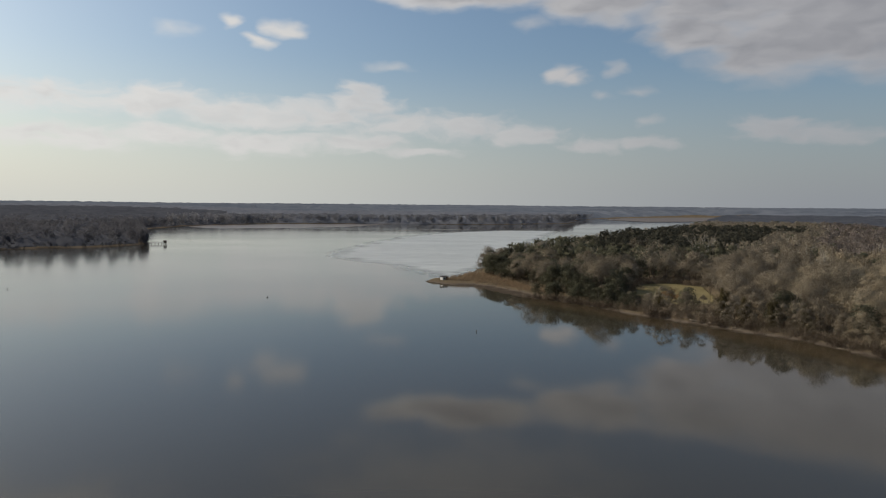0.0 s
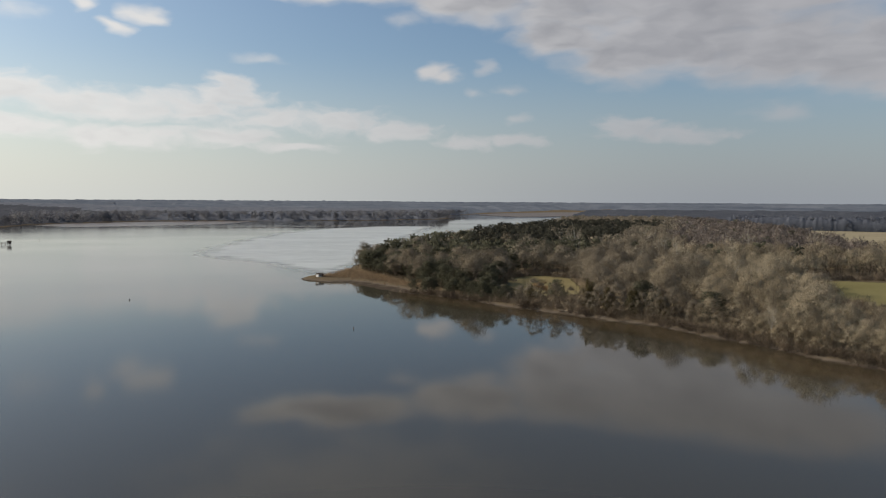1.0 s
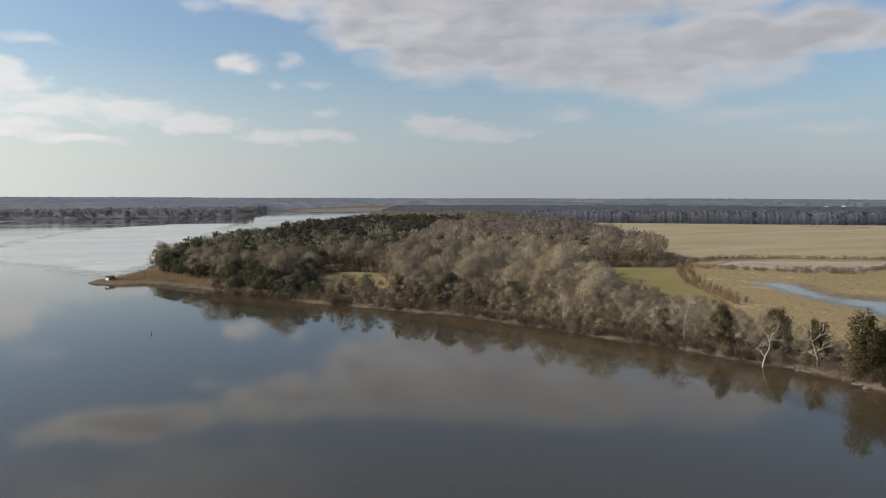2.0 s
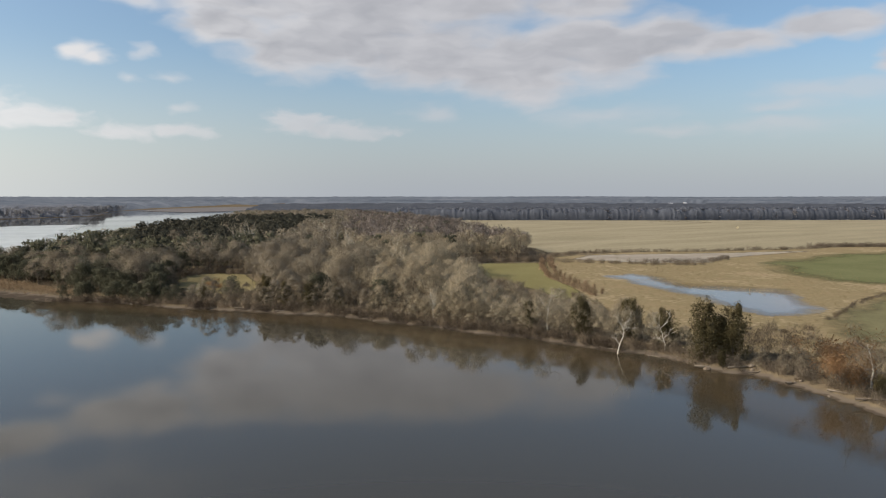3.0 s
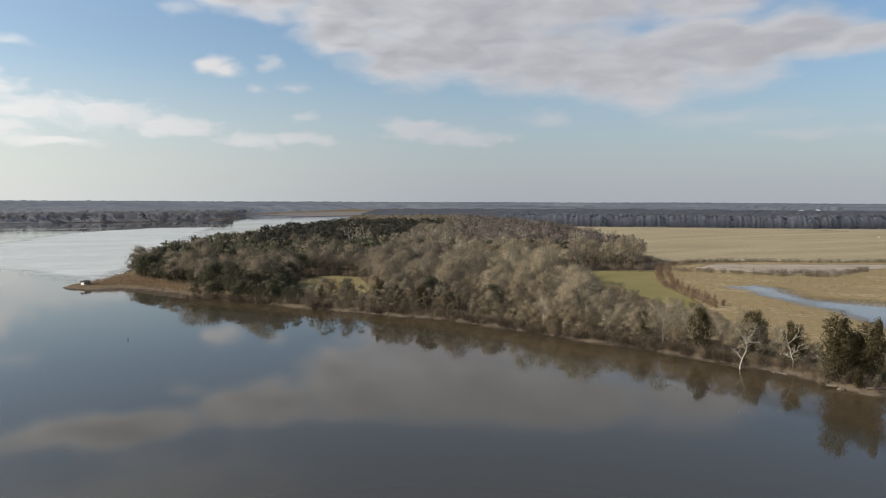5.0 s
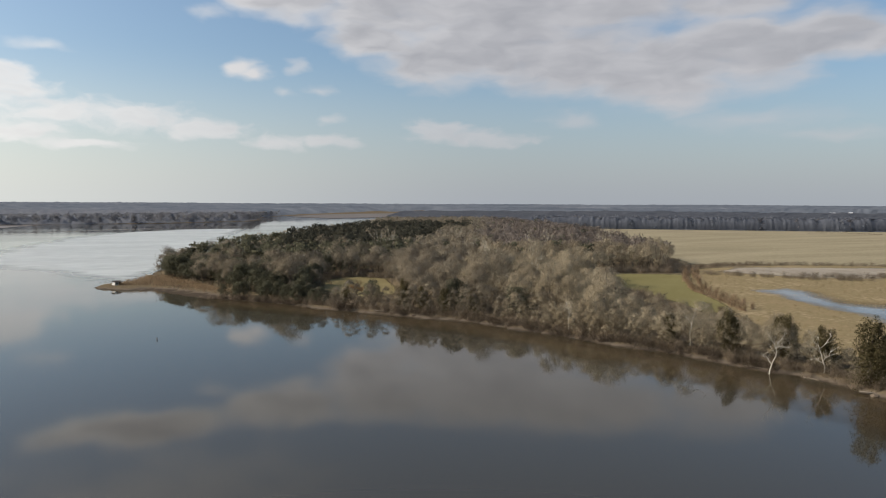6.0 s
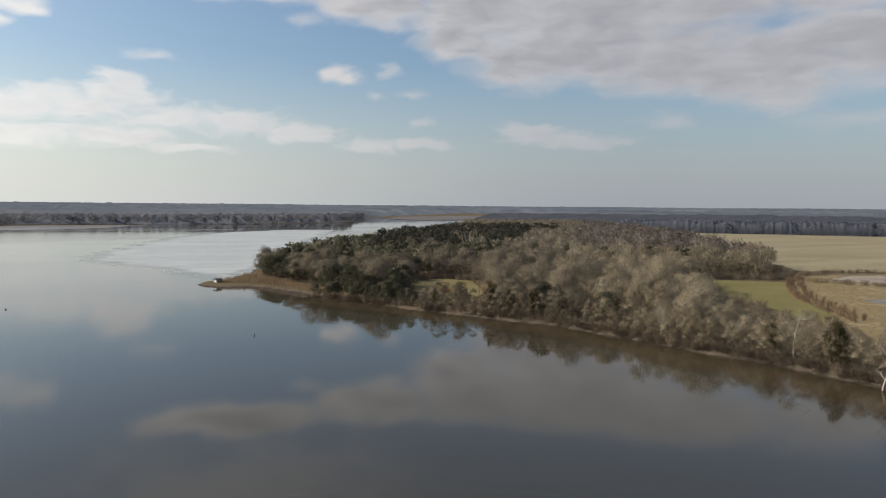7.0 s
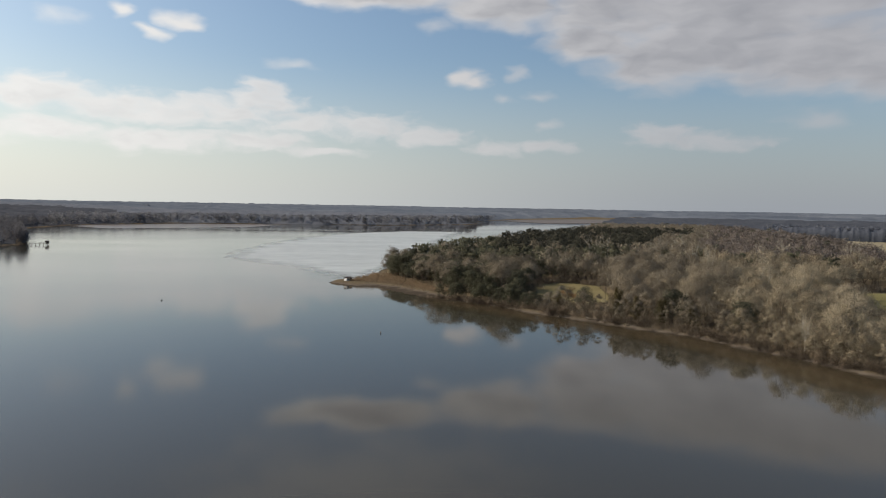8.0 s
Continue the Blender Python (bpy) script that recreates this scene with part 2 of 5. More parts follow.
M = {
    "bark": mat("grey_brown_bark", (0.07, 0.055, 0.042), (0.17, 0.14, 0.11), 0.8, 9, 0.9, 0.4),
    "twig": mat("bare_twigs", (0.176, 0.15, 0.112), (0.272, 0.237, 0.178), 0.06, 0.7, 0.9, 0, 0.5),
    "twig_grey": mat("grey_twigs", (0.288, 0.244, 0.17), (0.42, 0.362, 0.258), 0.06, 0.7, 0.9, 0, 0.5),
    "white_bark": mat("pale_sycamore_bark", (0.36, 0.325, 0.26), (0.62, 0.58, 0.5), 0.5, 4, 0.75, 0.2),
    "pine": mat("pine_needles", (0.072, 0.073, 0.051), (0.125, 0.124, 0.084), 0.15, 1.2, 0.9, 0, 0.4),
    "cedar": mat("cedar_foliage", (0.058, 0.052, 0.029), (0.15, 0.124, 0.064), 0.25, 1.5, 0.9, 0, 0.3),
    "oak_leaf": mat("dry_oak_leaves", (0.17, 0.098, 0.05), (0.33, 0.2, 0.105), 0.4, 2, 0.9, 0, 0.3),
    "shrub": mat("bare_shrub", (0.118, 0.094, 0.068), (0.238, 0.194, 0.143), 0.15, 1.4, 0.9, 0, 0.5),
    "dark_shrub": mat("dark_brown_shrub", (0.06, 0.046, 0.032), (0.135, 0.106, 0.075), 0.15, 1.4, 0.9, 0, 0.5),
    "bank_twig": mat("bank_twigs", (0.08, 0.064, 0.049), (0.16, 0.132, 0.102), 0.15, 1.4, 0.9, 0, 0.5),
    "sapling": mat("russet_sapling", (0.2, 0.14, 0.088), (0.37, 0.27, 0.175), 0.2, 1.6, 0.9, 0, 0.4),
    "reed": mat("dry_reeds", (0.15, 0.108, 0.068), (0.285, 0.212, 0.137), 0.15, 1.5, 0.9, 0, 0.4),
    "straw": mat("straw_grass", (0.17, 0.13, 0.065), (0.36, 0.28, 0.15), 0.1, 1.5, 0.9, 0, 0.4),
    # canopy, shore_top, mid_top, far_top, mid_haze, far_haze: air haze painted into the colour
    "canopy": mat("haze_tinted_canopy", (0.05, 0.053, 0.061), (0.085, 0.088, 0.098), 0.012, 0.12, 0.95, 0, 0.2),
    # field_canopy, field_top, dark_edge, field_bare: distance haze mixed into the base colour
    "field_canopy": mat("haze_tinted_field_canopy", (0.06, 0.066, 0.078), (0.095, 0.1, 0.112), 0.012, 0.12, 0.95, 0, 0.2),
    "shore_top": mat("haze_tinted_far_shore_twigs", (0.155, 0.16, 0.172), (0.25, 0.25, 0.258), 0.012, 0.12, 0.95, 0, 0.2),
    "mid_top": mat("haze_tinted_shore_twigs", (0.15, 0.158, 0.175), (0.235, 0.24, 0.255), 0.012, 0.12, 0.95, 0, 0.2),
    "field_top": mat("haze_tinted_field_twigs", (0.165, 0.178, 0.207), (0.22, 0.234, 0.262), 0.012, 0.12, 0.95, 0, 0.2),
    "dark_edge": mat("haze_tinted_dark_edge", (0.06, 0.066, 0.08), (0.098, 0.106, 0.124), 0.02, 0.3, 0.95, 0.6, 0.0, (1, 1, 0.15), 0.0, 1.5),
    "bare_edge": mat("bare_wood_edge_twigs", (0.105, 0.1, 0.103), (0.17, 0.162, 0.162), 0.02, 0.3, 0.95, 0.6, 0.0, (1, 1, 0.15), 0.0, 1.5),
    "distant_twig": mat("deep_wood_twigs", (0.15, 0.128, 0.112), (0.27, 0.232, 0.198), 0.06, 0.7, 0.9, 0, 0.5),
    "field_bare": mat("haze_tinted_field_edge", (0.17, 0.163, 0.168), (0.26, 0.247, 0.243), 0.012, 0.12, 0.95, 0, 0.2),
    "far_top": mat("haze_tinted_treetop_twigs", (0.09, 0.092, 0.103), (0.14, 0.14, 0.15), 0.012, 0.12, 0.95, 0, 0.2),
    "mid_haze": mat("haze_tinted_shore_woods", (0.098, 0.108, 0.126), (0.16, 0.168, 0.186), 0.012, 0.12, 0.95, 0, 0.2),
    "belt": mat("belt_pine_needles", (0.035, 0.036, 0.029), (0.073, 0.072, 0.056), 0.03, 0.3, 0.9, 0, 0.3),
    "far_haze": mat("haze_tinted_far_woods", (0.088, 0.103, 0.126), (0.185, 0.2, 0.222), 0.0016, 0.012, 0.95, 0, 0.2),
    "ice": mat("skim_ice", (0.38, 0.39, 0.365), (0.78, 0.79, 0.74), 0.014, 0.11, 0.3, 0.1, 0.0, (0.6, 1.5, 1)),
    "field": mat("stubble_field", (0.2, 0.17, 0.11), (0.345, 0.3, 0.2), 0.02, 0.6, 0.95, 0.2, 0.0, (0.35, 1.6, 1)),
    "wet": mat("wet_stubble", (0.2, 0.163, 0.113), (0.38, 0.32, 0.23), 0.05, 0.4, 0.6, 0.2, 0.0),
    "green": mat("winter_wheat", (0.145, 0.13, 0.056), (0.22, 0.195, 0.092), 0.03, 1.1, 0.9, 0.3, 0.0),
    "deep_green": mat("sown_crop", (0.105, 0.115, 0.052), (0.175, 0.17, 0.085), 0.03, 1.1, 0.9, 0.3, 0.0),
    "bank_grass": mat("dull_bank_grass", (0.115, 0.112, 0.06), (0.195, 0.173, 0.095), 0.05, 0.9, 0.95, 0.4, 0.0),
    "river_reeds": mat("river_reeds", (0.125, 0.117, 0.114), (0.19, 0.176, 0.168), 0.01, 0.2, 0.95, 0.3, 0.0),
    "tawny": mat("tawny_glade_grass", (0.15, 0.124, 0.06), (0.25, 0.21, 0.11), 0.05, 0.9, 0.95, 0.4, 0.0),
    "mud": mat("wet_mud", (0.10, 0.072, 0.048), (0.2, 0.15, 0.1), 0.1, 1.5, 0.35, 0.2, 0.0),
    "drift": mat("bleached_driftwood", (0.115, 0.092, 0.072), (0.26, 0.222, 0.172), 1.5, 9, 0.85, 0.4),
    "stone": mat("shore_stone", (0.1, 0.08, 0.062), (0.24, 0.2, 0.155), 1.5, 8, 0.85, 0.4),
    "board": mat("weathered_boards", (0.06, 0.05, 0.04), (0.16, 0.13, 0.11), 1.5, 12, 0.85, 0.3),
    "paint": mat("white_paint", (0.66, 0.65, 0.62), (0.84, 0.83, 0.8), 0.6, 6, 0.6, 0.1),
    "roof": mat("grey_roof", (0.12, 0.12, 0.125), (0.22, 0.22, 0.22), 0.6, 5, 0.7, 0.2),
    "metal_roof": mat("pale_metal_roof", (0.55, 0.56, 0.57), (0.75, 0.76, 0.77), 0.2, 2, 0.4, 0.1),
    # near-black colour stands for the shade behind windows and the blind's slot
    "dark": mat("dark_inside_panel", (0.012, 0.012, 0.012), (0.03, 0.03, 0.03), 1, 5, 0.7, 0),
    "hay": mat("pale_hay", (0.45, 0.38, 0.24), (0.65, 0.57, 0.4), 2, 12, 0.95, 0.4),
}


def water_material(name, body, ripple, wind):
    m = bpy.data.materials.new(name)
    m.use_nodes = True
    t = m.node_tree
    b = t.nodes["Principled BSDF"]
    co = t.nodes.new("ShaderNodeTexCoord")

    def n(scale, stretch, detail=3.0):
        mp = t.nodes.new("ShaderNodeMapping")
        mp.inputs["Scale"].default_value = stretch
        mp.inputs["Rotation"].default_value = (0, 0, radians(14))
        t.links.new(co.outputs["Object"], mp.inputs[0])
        q = t.nodes.new("ShaderNodeTexNoise")
        q.inputs["Scale"].default_value, q.inputs["Detail"].default_value = scale, detail
        t.links.new(mp.outputs[0], q.inputs["Vector"])
        return q.outputs[0]
    b.inputs["Base Color"].default_value = (*body, 1)
    b.inputs["IOR"].default_value = 1.333
    rough = t.nodes.new("ShaderNodeMapRange")
    for i, v in ((1, 0.3), (2, 0.78), (3, 0.015), (4, wind)):
        rough.inputs[i].default_value = v
    sep, open_lake, blend = t.nodes.new("ShaderNodeSeparateXYZ"), t.nodes.new("ShaderNodeMapRange"), t.nodes.new("ShaderNodeMath")
    t.links.new(co.outputs["Object"], sep.inputs[0])
    for i, v in ((1, 60.0), (2, -110.0), (3, -0.08), (4, 0.2)):
        open_lake.inputs[i].default_value = v
    t.links.new(sep.outputs[0], open_lake.inputs[0])
    t.links.new(n(0.006, (0.5, 1.3, 1), 3.0), blend.inputs[0])
    t.links.new(open_lake.outputs[0], blend.inputs[1])
    t.links.new(blend.outputs[0], rough.inputs[0])
    t.links.new(rough.outputs[0], b.inputs["Roughness"])
    bp = t.nodes.new("ShaderNodeBump")
    bp.inputs["Strength"].default_value, bp.inputs["Distance"].default_value = ripple, 0.05
    t.links.new(n(0.35, (1, 1, 1), 4.0), bp.inputs["Height"])
    t.links.new(bp.outputs[0], b.inputs["Normal"])
    return m


def thin(m, share):
    """Light also passes between and through fine twigs and needles."""
    t = m.node_tree
    b = t.nodes["Principled BSDF"]
    tr, mix = t.nodes.new("ShaderNodeBsdfTranslucent"), t.nodes.new("ShaderNodeMixShader")
    t.links.new(b.inputs["Base Color"].links[0].from_socket, tr.inputs[0])
    mix.inputs[0].default_value = share
    t.links.new(b.outputs[0], mix.inputs[1])
    t.links.new(tr.outputs[0], mix.inputs[2])
    t.links.new(mix.outputs[0], t.nodes["Material Output"].inputs[0])


for key in ("twig", "twig_grey", "pine", "cedar", "oak_leaf", "belt", "shrub", "bank_twig", "sapling", "reed", "straw", "far_top", "mid_top", "field_top", "distant_twig", "field_bare", "shore_top"):
    thin(M[key], 0.42)
M["water"] = water_material("lake_water", (0.047, 0.042, 0.03), 0.03, 0.12)
M["shallows"] = water_material("murky_shallow_water", (0.074, 0.055, 0.03), 0.03, 0.05)
M["pond"] = water_material("pond_water", (0.13, 0.11, 0.112), 0.06, 0.12)


def ground_material():
    """Leaf litter and grass, sandy where the bank meets the water."""
    m = mat("ground", (0.085, 0.066, 0.045), (0.2, 0.158, 0.1), 0.04, 0.7, 0.95, 0.5, 0.0)
    t = m.node_tree
    b = t.nodes["Principled BSDF"]
    old = b.inputs["Base Color"].links[0].from_socket
    co = t.nodes.new("ShaderNodeTexCoord")
    sep = t.nodes.new("ShaderNodeSeparateXYZ")
    t.links.new(co.outputs["Object"], sep.inputs[0])
    nz = t.nodes.new("ShaderNodeTexNoise")
    nz.inputs["Scale"].default_value, nz.inputs["Detail"].default_value = 0.25, 4.0
    t.links.new(co.outputs["Object"], nz.inputs["Vector"])
    lift = t.nodes.new("ShaderNodeMath")
    lift.operation = "MULTIPLY_ADD"
    lift.inputs[1].default_value = 0.7
    t.links.new(nz.outputs[0], lift.inputs[0])
    t.links.new(sep.outputs[2], lift.inputs[2])
    for lo, hi, colour in ((1.1, 0.85, (0.13, 0.107, 0.081)), (0.62, 0.46, (0.066, 0.053, 0.04))):
        r = t.nodes.new("ShaderNodeMapRange")
        r.inputs[1].default_value, r.inputs[2].default_value = lo, hi
        t.links.new(lift.outputs[0], r.inputs[0])
        mix = t.nodes.new("ShaderNodeMix")
        mix.data_type = "RGBA"
        t.links.new(r.outputs[0], mix.inputs[0])
        t.links.new(old, mix.inputs[6])
        mix.inputs[7].default_value = (*colour, 1)
        old = mix.outputs[2]
    t.links.new(old, b.inputs["Base Color"])
    return m


M["ground"] = ground_material()


def mottled(name, colours, scale, fine_scale, stretch=(1, 1, 1)):
    """Rough grassland in several tones, in drifts and in fine tufts."""
    m = mat(name, (0, 0, 0), (1, 1, 1), scale, fine_scale, 0.95, 0.5, 0.0, stretch)
    t = m.node_tree
    b = t.nodes["Principled BSDF"]
    fac = b.inputs["Base Color"].links[0].from_node.inputs[0].links[0].from_socket
    ramp = t.nodes.new("ShaderNodeValToRGB")
    e = ramp.color_ramp.elements
    while len(e) < len(colours):
        e.new(0.5)
    for i, c in enumerate(colours):
        e[i].position, e[i].color = i / (len(colours) - 1), (*c, 1)
    t.links.new(fac, ramp.inputs[0])
    t.links.new(ramp.outputs[0], b.inputs["Base Color"])
    return m


def feathered(m, scale, most=1.0):
    """The material with an uneven, broken edge where a sheet of land gives way to the next."""
    m = m.copy()
    t = m.node_tree
    edge = t.nodes.new("ShaderNodeAttribute")
    edge.attribute_name = "edge"
    co, nz = t.nodes.new("ShaderNodeTexCoord"), t.nodes.new("ShaderNodeTexNoise")
    nz.inputs["Scale"].default_value, nz.inputs["Detail"].default_value, nz.inputs["Roughness"].default_value = scale, 9.0, 0.68
    t.links.new(co.outputs["Object"], nz.inputs["Vector"])
    add = t.nodes.new("ShaderNodeMath")
    t.links.new(edge.outputs["Fac"], add.inputs[0])
    t.links.new(nz.outputs[0], add.inputs[1])
    r = t.nodes.new("ShaderNodeMapRange")
    for i, v in ((1, 0.72), (2, 1.14), (4, most)):
        r.inputs[i].default_value = v
    t.links.new(add.outputs[0], r.inputs[0])
    mix, clear = t.nodes.new("ShaderNodeMixShader"), t.nodes.new("ShaderNodeBsdfTransparent")
    t.links.new(r.outputs[0], mix.inputs[0])
    t.links.new(clear.outputs[0], mix.inputs[1])
    t.links.new(t.nodes["Principled BSDF"].outputs[0], mix.inputs[2])
    t.links.new(mix.outputs[0], t.nodes["Material Output"].inputs[0])
    return m


M["marsh"] = mottled("dry_marsh_grass", [(0.195, 0.146, 0.084), (0.255, 0.196, 0.113), (0.205, 0.163, 0.089), (0.315, 0.249, 0.152), (0.245, 0.182, 0.108)], 0.035, 0.5)

# ---- plan of the land ----
NEAR_SHORE = [(-9, 363), (1, 354), (16, 342), (35, 304), (46, 296), (63, 274), (71, 259), (85, 241), (99, 222), (111, 208),
              (118, 187), (124, 172), (130, 155), (135, 146), (139, 132), (142, 118), (146, 110), (146.5, 99), (145, 91), (146, 86),
              (148.5, 82), (146, 74), (144, 65), (142, 57), (138, 50)]
NEAR_LAND = NEAR_SHORE + [(131, 38), (127, 20), (130, -10), (140, -90), (170, -300), (300, -900), (900, -5200), (5200, -5200),
                          (5200, 5200), (1000, 5200), (1240, 2960), (1120, 2500), (800, 2050), (560, 1560), (480, 1340), (400, 1120), (320, 970),
                          (250, 860), (174, 742), (110, 590), (64, 495), (38, 470), (20, 432), (18, 408), (6, 382), (-8, 372)]
FAR_LAND = [(-5200, 250), (-2000, 330), (-1000, 390), (-600, 460), (-420, 530), (-364, 571), (-346, 597), (-310, 611), (-286, 668), (-296, 690),
            (-345, 800), (-450, 1030), (-455, 1232), (-331, 1433), (-101, 1473), (80, 1493), (189, 1577), (290, 1650), (330, 1760), (336, 1860),
            (420, 2150), (500, 2330), (700, 2600), (1000, 2880), (1240, 2960), (1900, 5200), (-5200, 5200)]
BEHIND = [(-5200, -1200), (-1500, -900), (-200, -1000), (200, -1100), (700, -5200), (-5200, -5200)]
WOOD = [(24, 388), (27, 440), (70, 488), (180, 735), (330, 955), (480, 1310), (700, 1250), (610, 900), (500, 640), (405, 480), (345, 364), (318, 338), (290, 308), (264, 322), (240, 318), (222, 290), (200, 255), (165, 205), (138, 165), (125, 160), (100, 200), (66, 275), (58, 298), (48, 322), (36, 355)]
PINES = [(12, 345), (27, 440), (70, 488), (150, 660), (210, 560), (190, 430), (150, 385), (100, 356), (86, 330), (84, 290), (70, 262), (45, 290)]
DARK_BELT = [(105, 480), (150, 660), (190, 770), (320, 960), (430, 1010), (470, 900), (430, 810), (345, 730), (290, 630), (235, 530), (175, 460)]
MUD = [(8, 352), (16, 341), (35, 303), (46, 295), (63, 273), (68, 274), (56, 293), (46, 306), (38, 322), (26, 345), (14, 356)]
GLADE = [(84, 306), (90, 336), (102, 352), (120, 356), (128, 340), (120, 304), (110, 280), (96, 276), (84, 288)]


def inside(points, poly):
    """Which of the points (n, 2) lie in the polygon."""
    x, y = points[:, 0], points[:, 1]
    hit = np.zeros(len(points), bool)
    for (ax, ay), (bx, by) in zip(poly, poly[1:] + poly[:1]):
        if ay == by:
            continue
        hit ^= ((ay > y) != (by > y)) & (x < (bx - ax) * (y - ay) / (by - ay) + ax)
    return hit


def inland(points, poly):
    """Signed distance to the polygon's edge: positive inside."""
    best = np.full(len(points), 1e9)
    for a, b in zip(poly, poly[1:] + poly[:1]):
        a, b = np.array(a, float), np.array(b, float)
        ab = b - a
        u = np.clip(((points - a) @ ab) / (ab @ ab), 0, 1)
        best = np.minimum(best, np.hypot(*(points - a - u[:, None] * ab).T))
    return np.where(inside(points, poly), best, -best)


def ripple(p, size, seed):
    """Cheap smooth noise, about -1 to 1."""
    r = np.random.default_rng(seed)
    out = np.zeros(len(p))
    for k in range(7):
        a = r.uniform(0, 6.283)
        f = 6.283 / size * r.uniform(0.6, 1.7)
        out += np.sin(f * (p[:, 0] * math.cos(a) + p[:, 1] * math.sin(a)) + r.uniform(0, 6.283))
    return out / 2.8


def to_shore(p):
    return np.maximum.reduce([inland(p, NEAR_LAND), inland(p, FAR_LAND), inland(p, BEHIND)])


def height(p, d=None):
    """The ground's height at points (n, 2)."""
    d = to_shore(p) if d is None else d
    d = d + ripple(p, 7, 1) * 0.6 + ripple(p, 3.6, 4) * 0.3 + ripple(p, 31, 2) * 0.6
    z = np.interp(d, [-60, -12, 0, 0.8, 1.5, 3], [-2.2, -0.7, -0.02, 0.3, 0.9, 1.2])
    z = np.where(inside(p, MUD), np.minimum(z, 0.1), z)
    r = np.hypot(p[:, 0], p[:, 1])
    rise = np.interp(r, [1750, 2300, 3200, 4300, 4900], [0, 4, 11, 21, 25])
    return z + np.where(d > 9, 1, 0) * np.clip((d - 9) / 200, 0, 1) * rise * (1 + 0.08 * ripple(p, 1500, 3))


def raw_mesh(name, verts, faces, material, smooth=False, normals=None):
    """A mesh from arrays: faces is (n, 3) or (n, 4); normals, one for each corner, round off a crown of loose twigs."""
    me = bpy.data.meshes.new(name)
    k = faces.shape[1]
    me.vertices.add(len(verts))
    me.vertices.foreach_set("co", np.asarray(verts, np.float32).ravel())
    me.loops.add(len(faces) * k)
    me.loops.foreach_set("vertex_index", np.asarray(faces, np.int32).ravel())
    me.polygons.add(len(faces))
    me.polygons.foreach_set("loop_start", np.arange(0, len(faces) * k, k, dtype=np.int32))
    if smooth or normals is not None:
        me.polygons.foreach_set("use_smooth", np.ones(len(faces), bool))
    me.materials.append(material)
    me.update(calc_edges=True)
    if normals is not None:
        me.normals_split_custom_set_from_vertices(normals / np.linalg.norm(normals, axis=1)[:, None])
    return me


def grid_faces(rows, cols, wrap):
    i, j = np.meshgrid(np.arange(rows - 1), np.arange(cols if wrap else cols - 1), indexing="ij")
    k = (j + 1) % cols
    return np.stack([i * cols + j, i * cols + k, (i + 1) * cols + k, (i + 1) * cols + j], -1).reshape(-1, 4)


def polar(radii, degrees):
    r, a = np.meshgrid(radii, np.radians(degrees), indexing="ij")
    return np.stack([r * np.sin(a), r * np.cos(a)], -1).reshape(-1, 2)


# ---- ground and water ----
turns = np.concatenate([np.arange(-36, 76, 0.56), np.arange(76.24, 324, 4.0)])
radii = np.concatenate([24 * 1.019 ** np.arange(0, 45), 57 * 1.01 ** np.arange(0, 201), 425 * 1.019 ** np.arange(0, 130)])
radii = np.unique(radii[radii < 4960])
spots = polar(radii, turns)
ground_z = height(spots)
tagged(new("ground", raw_mesh("ground", np.column_stack([spots, ground_z]), grid_faces(len(radii), len(turns), True), M["ground"], True)),
       "flat brown winter ground with a low sandy bank round the lake", "ground", kind="structure")
ring = polar([0.0, 300, 1500, 4950], np.arange(0, 360, 5))
tagged(new("water", raw_mesh("water", np.column_stack([ring, np.zeros(len(ring))]), grid_faces(4, 72, True), M["water"])),
       "calm grey-brown lake water mirroring the clouded sky", "water", kind="structure")


def patch(name, outline, z, material, label, category, cell=4.0, feather=8.0, most=1.0):
    """A sheet of land or shallow water over the ground, with a broken edge."""
    p = np.array(outline, float)
    lo, hi = p.min(0) - cell, p.max(0) + cell
    nx, ny = (np.ceil((hi - lo) / cell)).astype(int) + 1
    j, i = np.meshgrid(np.arange(ny), np.arange(nx), indexing="ij")
    at = np.stack([i.ravel(), j.ravel()], 1) * cell + lo
    d = inland(at, outline)
    faces = grid_faces(ny, nx, False)
    faces = faces[(d[faces] > -cell * 0.4).any(1)]
    used, flat_id = np.unique(faces, return_inverse=True)
    me = raw_mesh(name, np.column_stack([at[used], np.full(len(used), z)]), flat_id.reshape(-1, 4), feathered(material, 1.4 / feather, most))
    edge = me.attributes.new("edge", "FLOAT", "POINT")
    edge.data.foreach_set("value", np.clip(d[used] / feather + 0.35, 0, 1).astype(np.float32))
    return tagged(new(name, me), label, category, kind="structure")


patch("marsh", [(206, 185), (241, 240), (302, 304), (330, 322), (420, 318), (640, 240), (560, 195), (352, 128), (300, 105), (232, 60), (190, 40),
                (168, 60), (166, 95), (170, 130), (188, 160)], 1.24, M["marsh"], "tawny dry marsh grass between pond and fields", "marsh", 5, 10)
patch("stubble_field", [(330, 345), (352, 352), (420, 480), (505, 640), (620, 900), (660, 1000), (850, 840), (1024, 700), (1331, 500), (1680, 370),
                        (1500, 180), (900, 190), (664, 244), (543, 256), (450, 292), (370, 340)], 1.27, M["field"],
      "wide pale brown stubble field in low sun", "field", 10, 12)
patch("wet_field", [(323, 300), (358, 317), (452, 270), (520, 244), (411, 249), (371, 236), (341, 258)], 1.29, M["wet"],
      "pale wet stubble with standing water beside dry brush", "field", 4, 12)
patch("wheat_field", [(236, 310), (262, 312), (290, 296), (271, 274), (245, 242), (217, 198), (204, 183), (192, 184), (203, 205), (212, 240), (217, 280)],
      1.30, M["green"], "yellow-green winter wheat field curving along a hedge", "field", 3, 3)
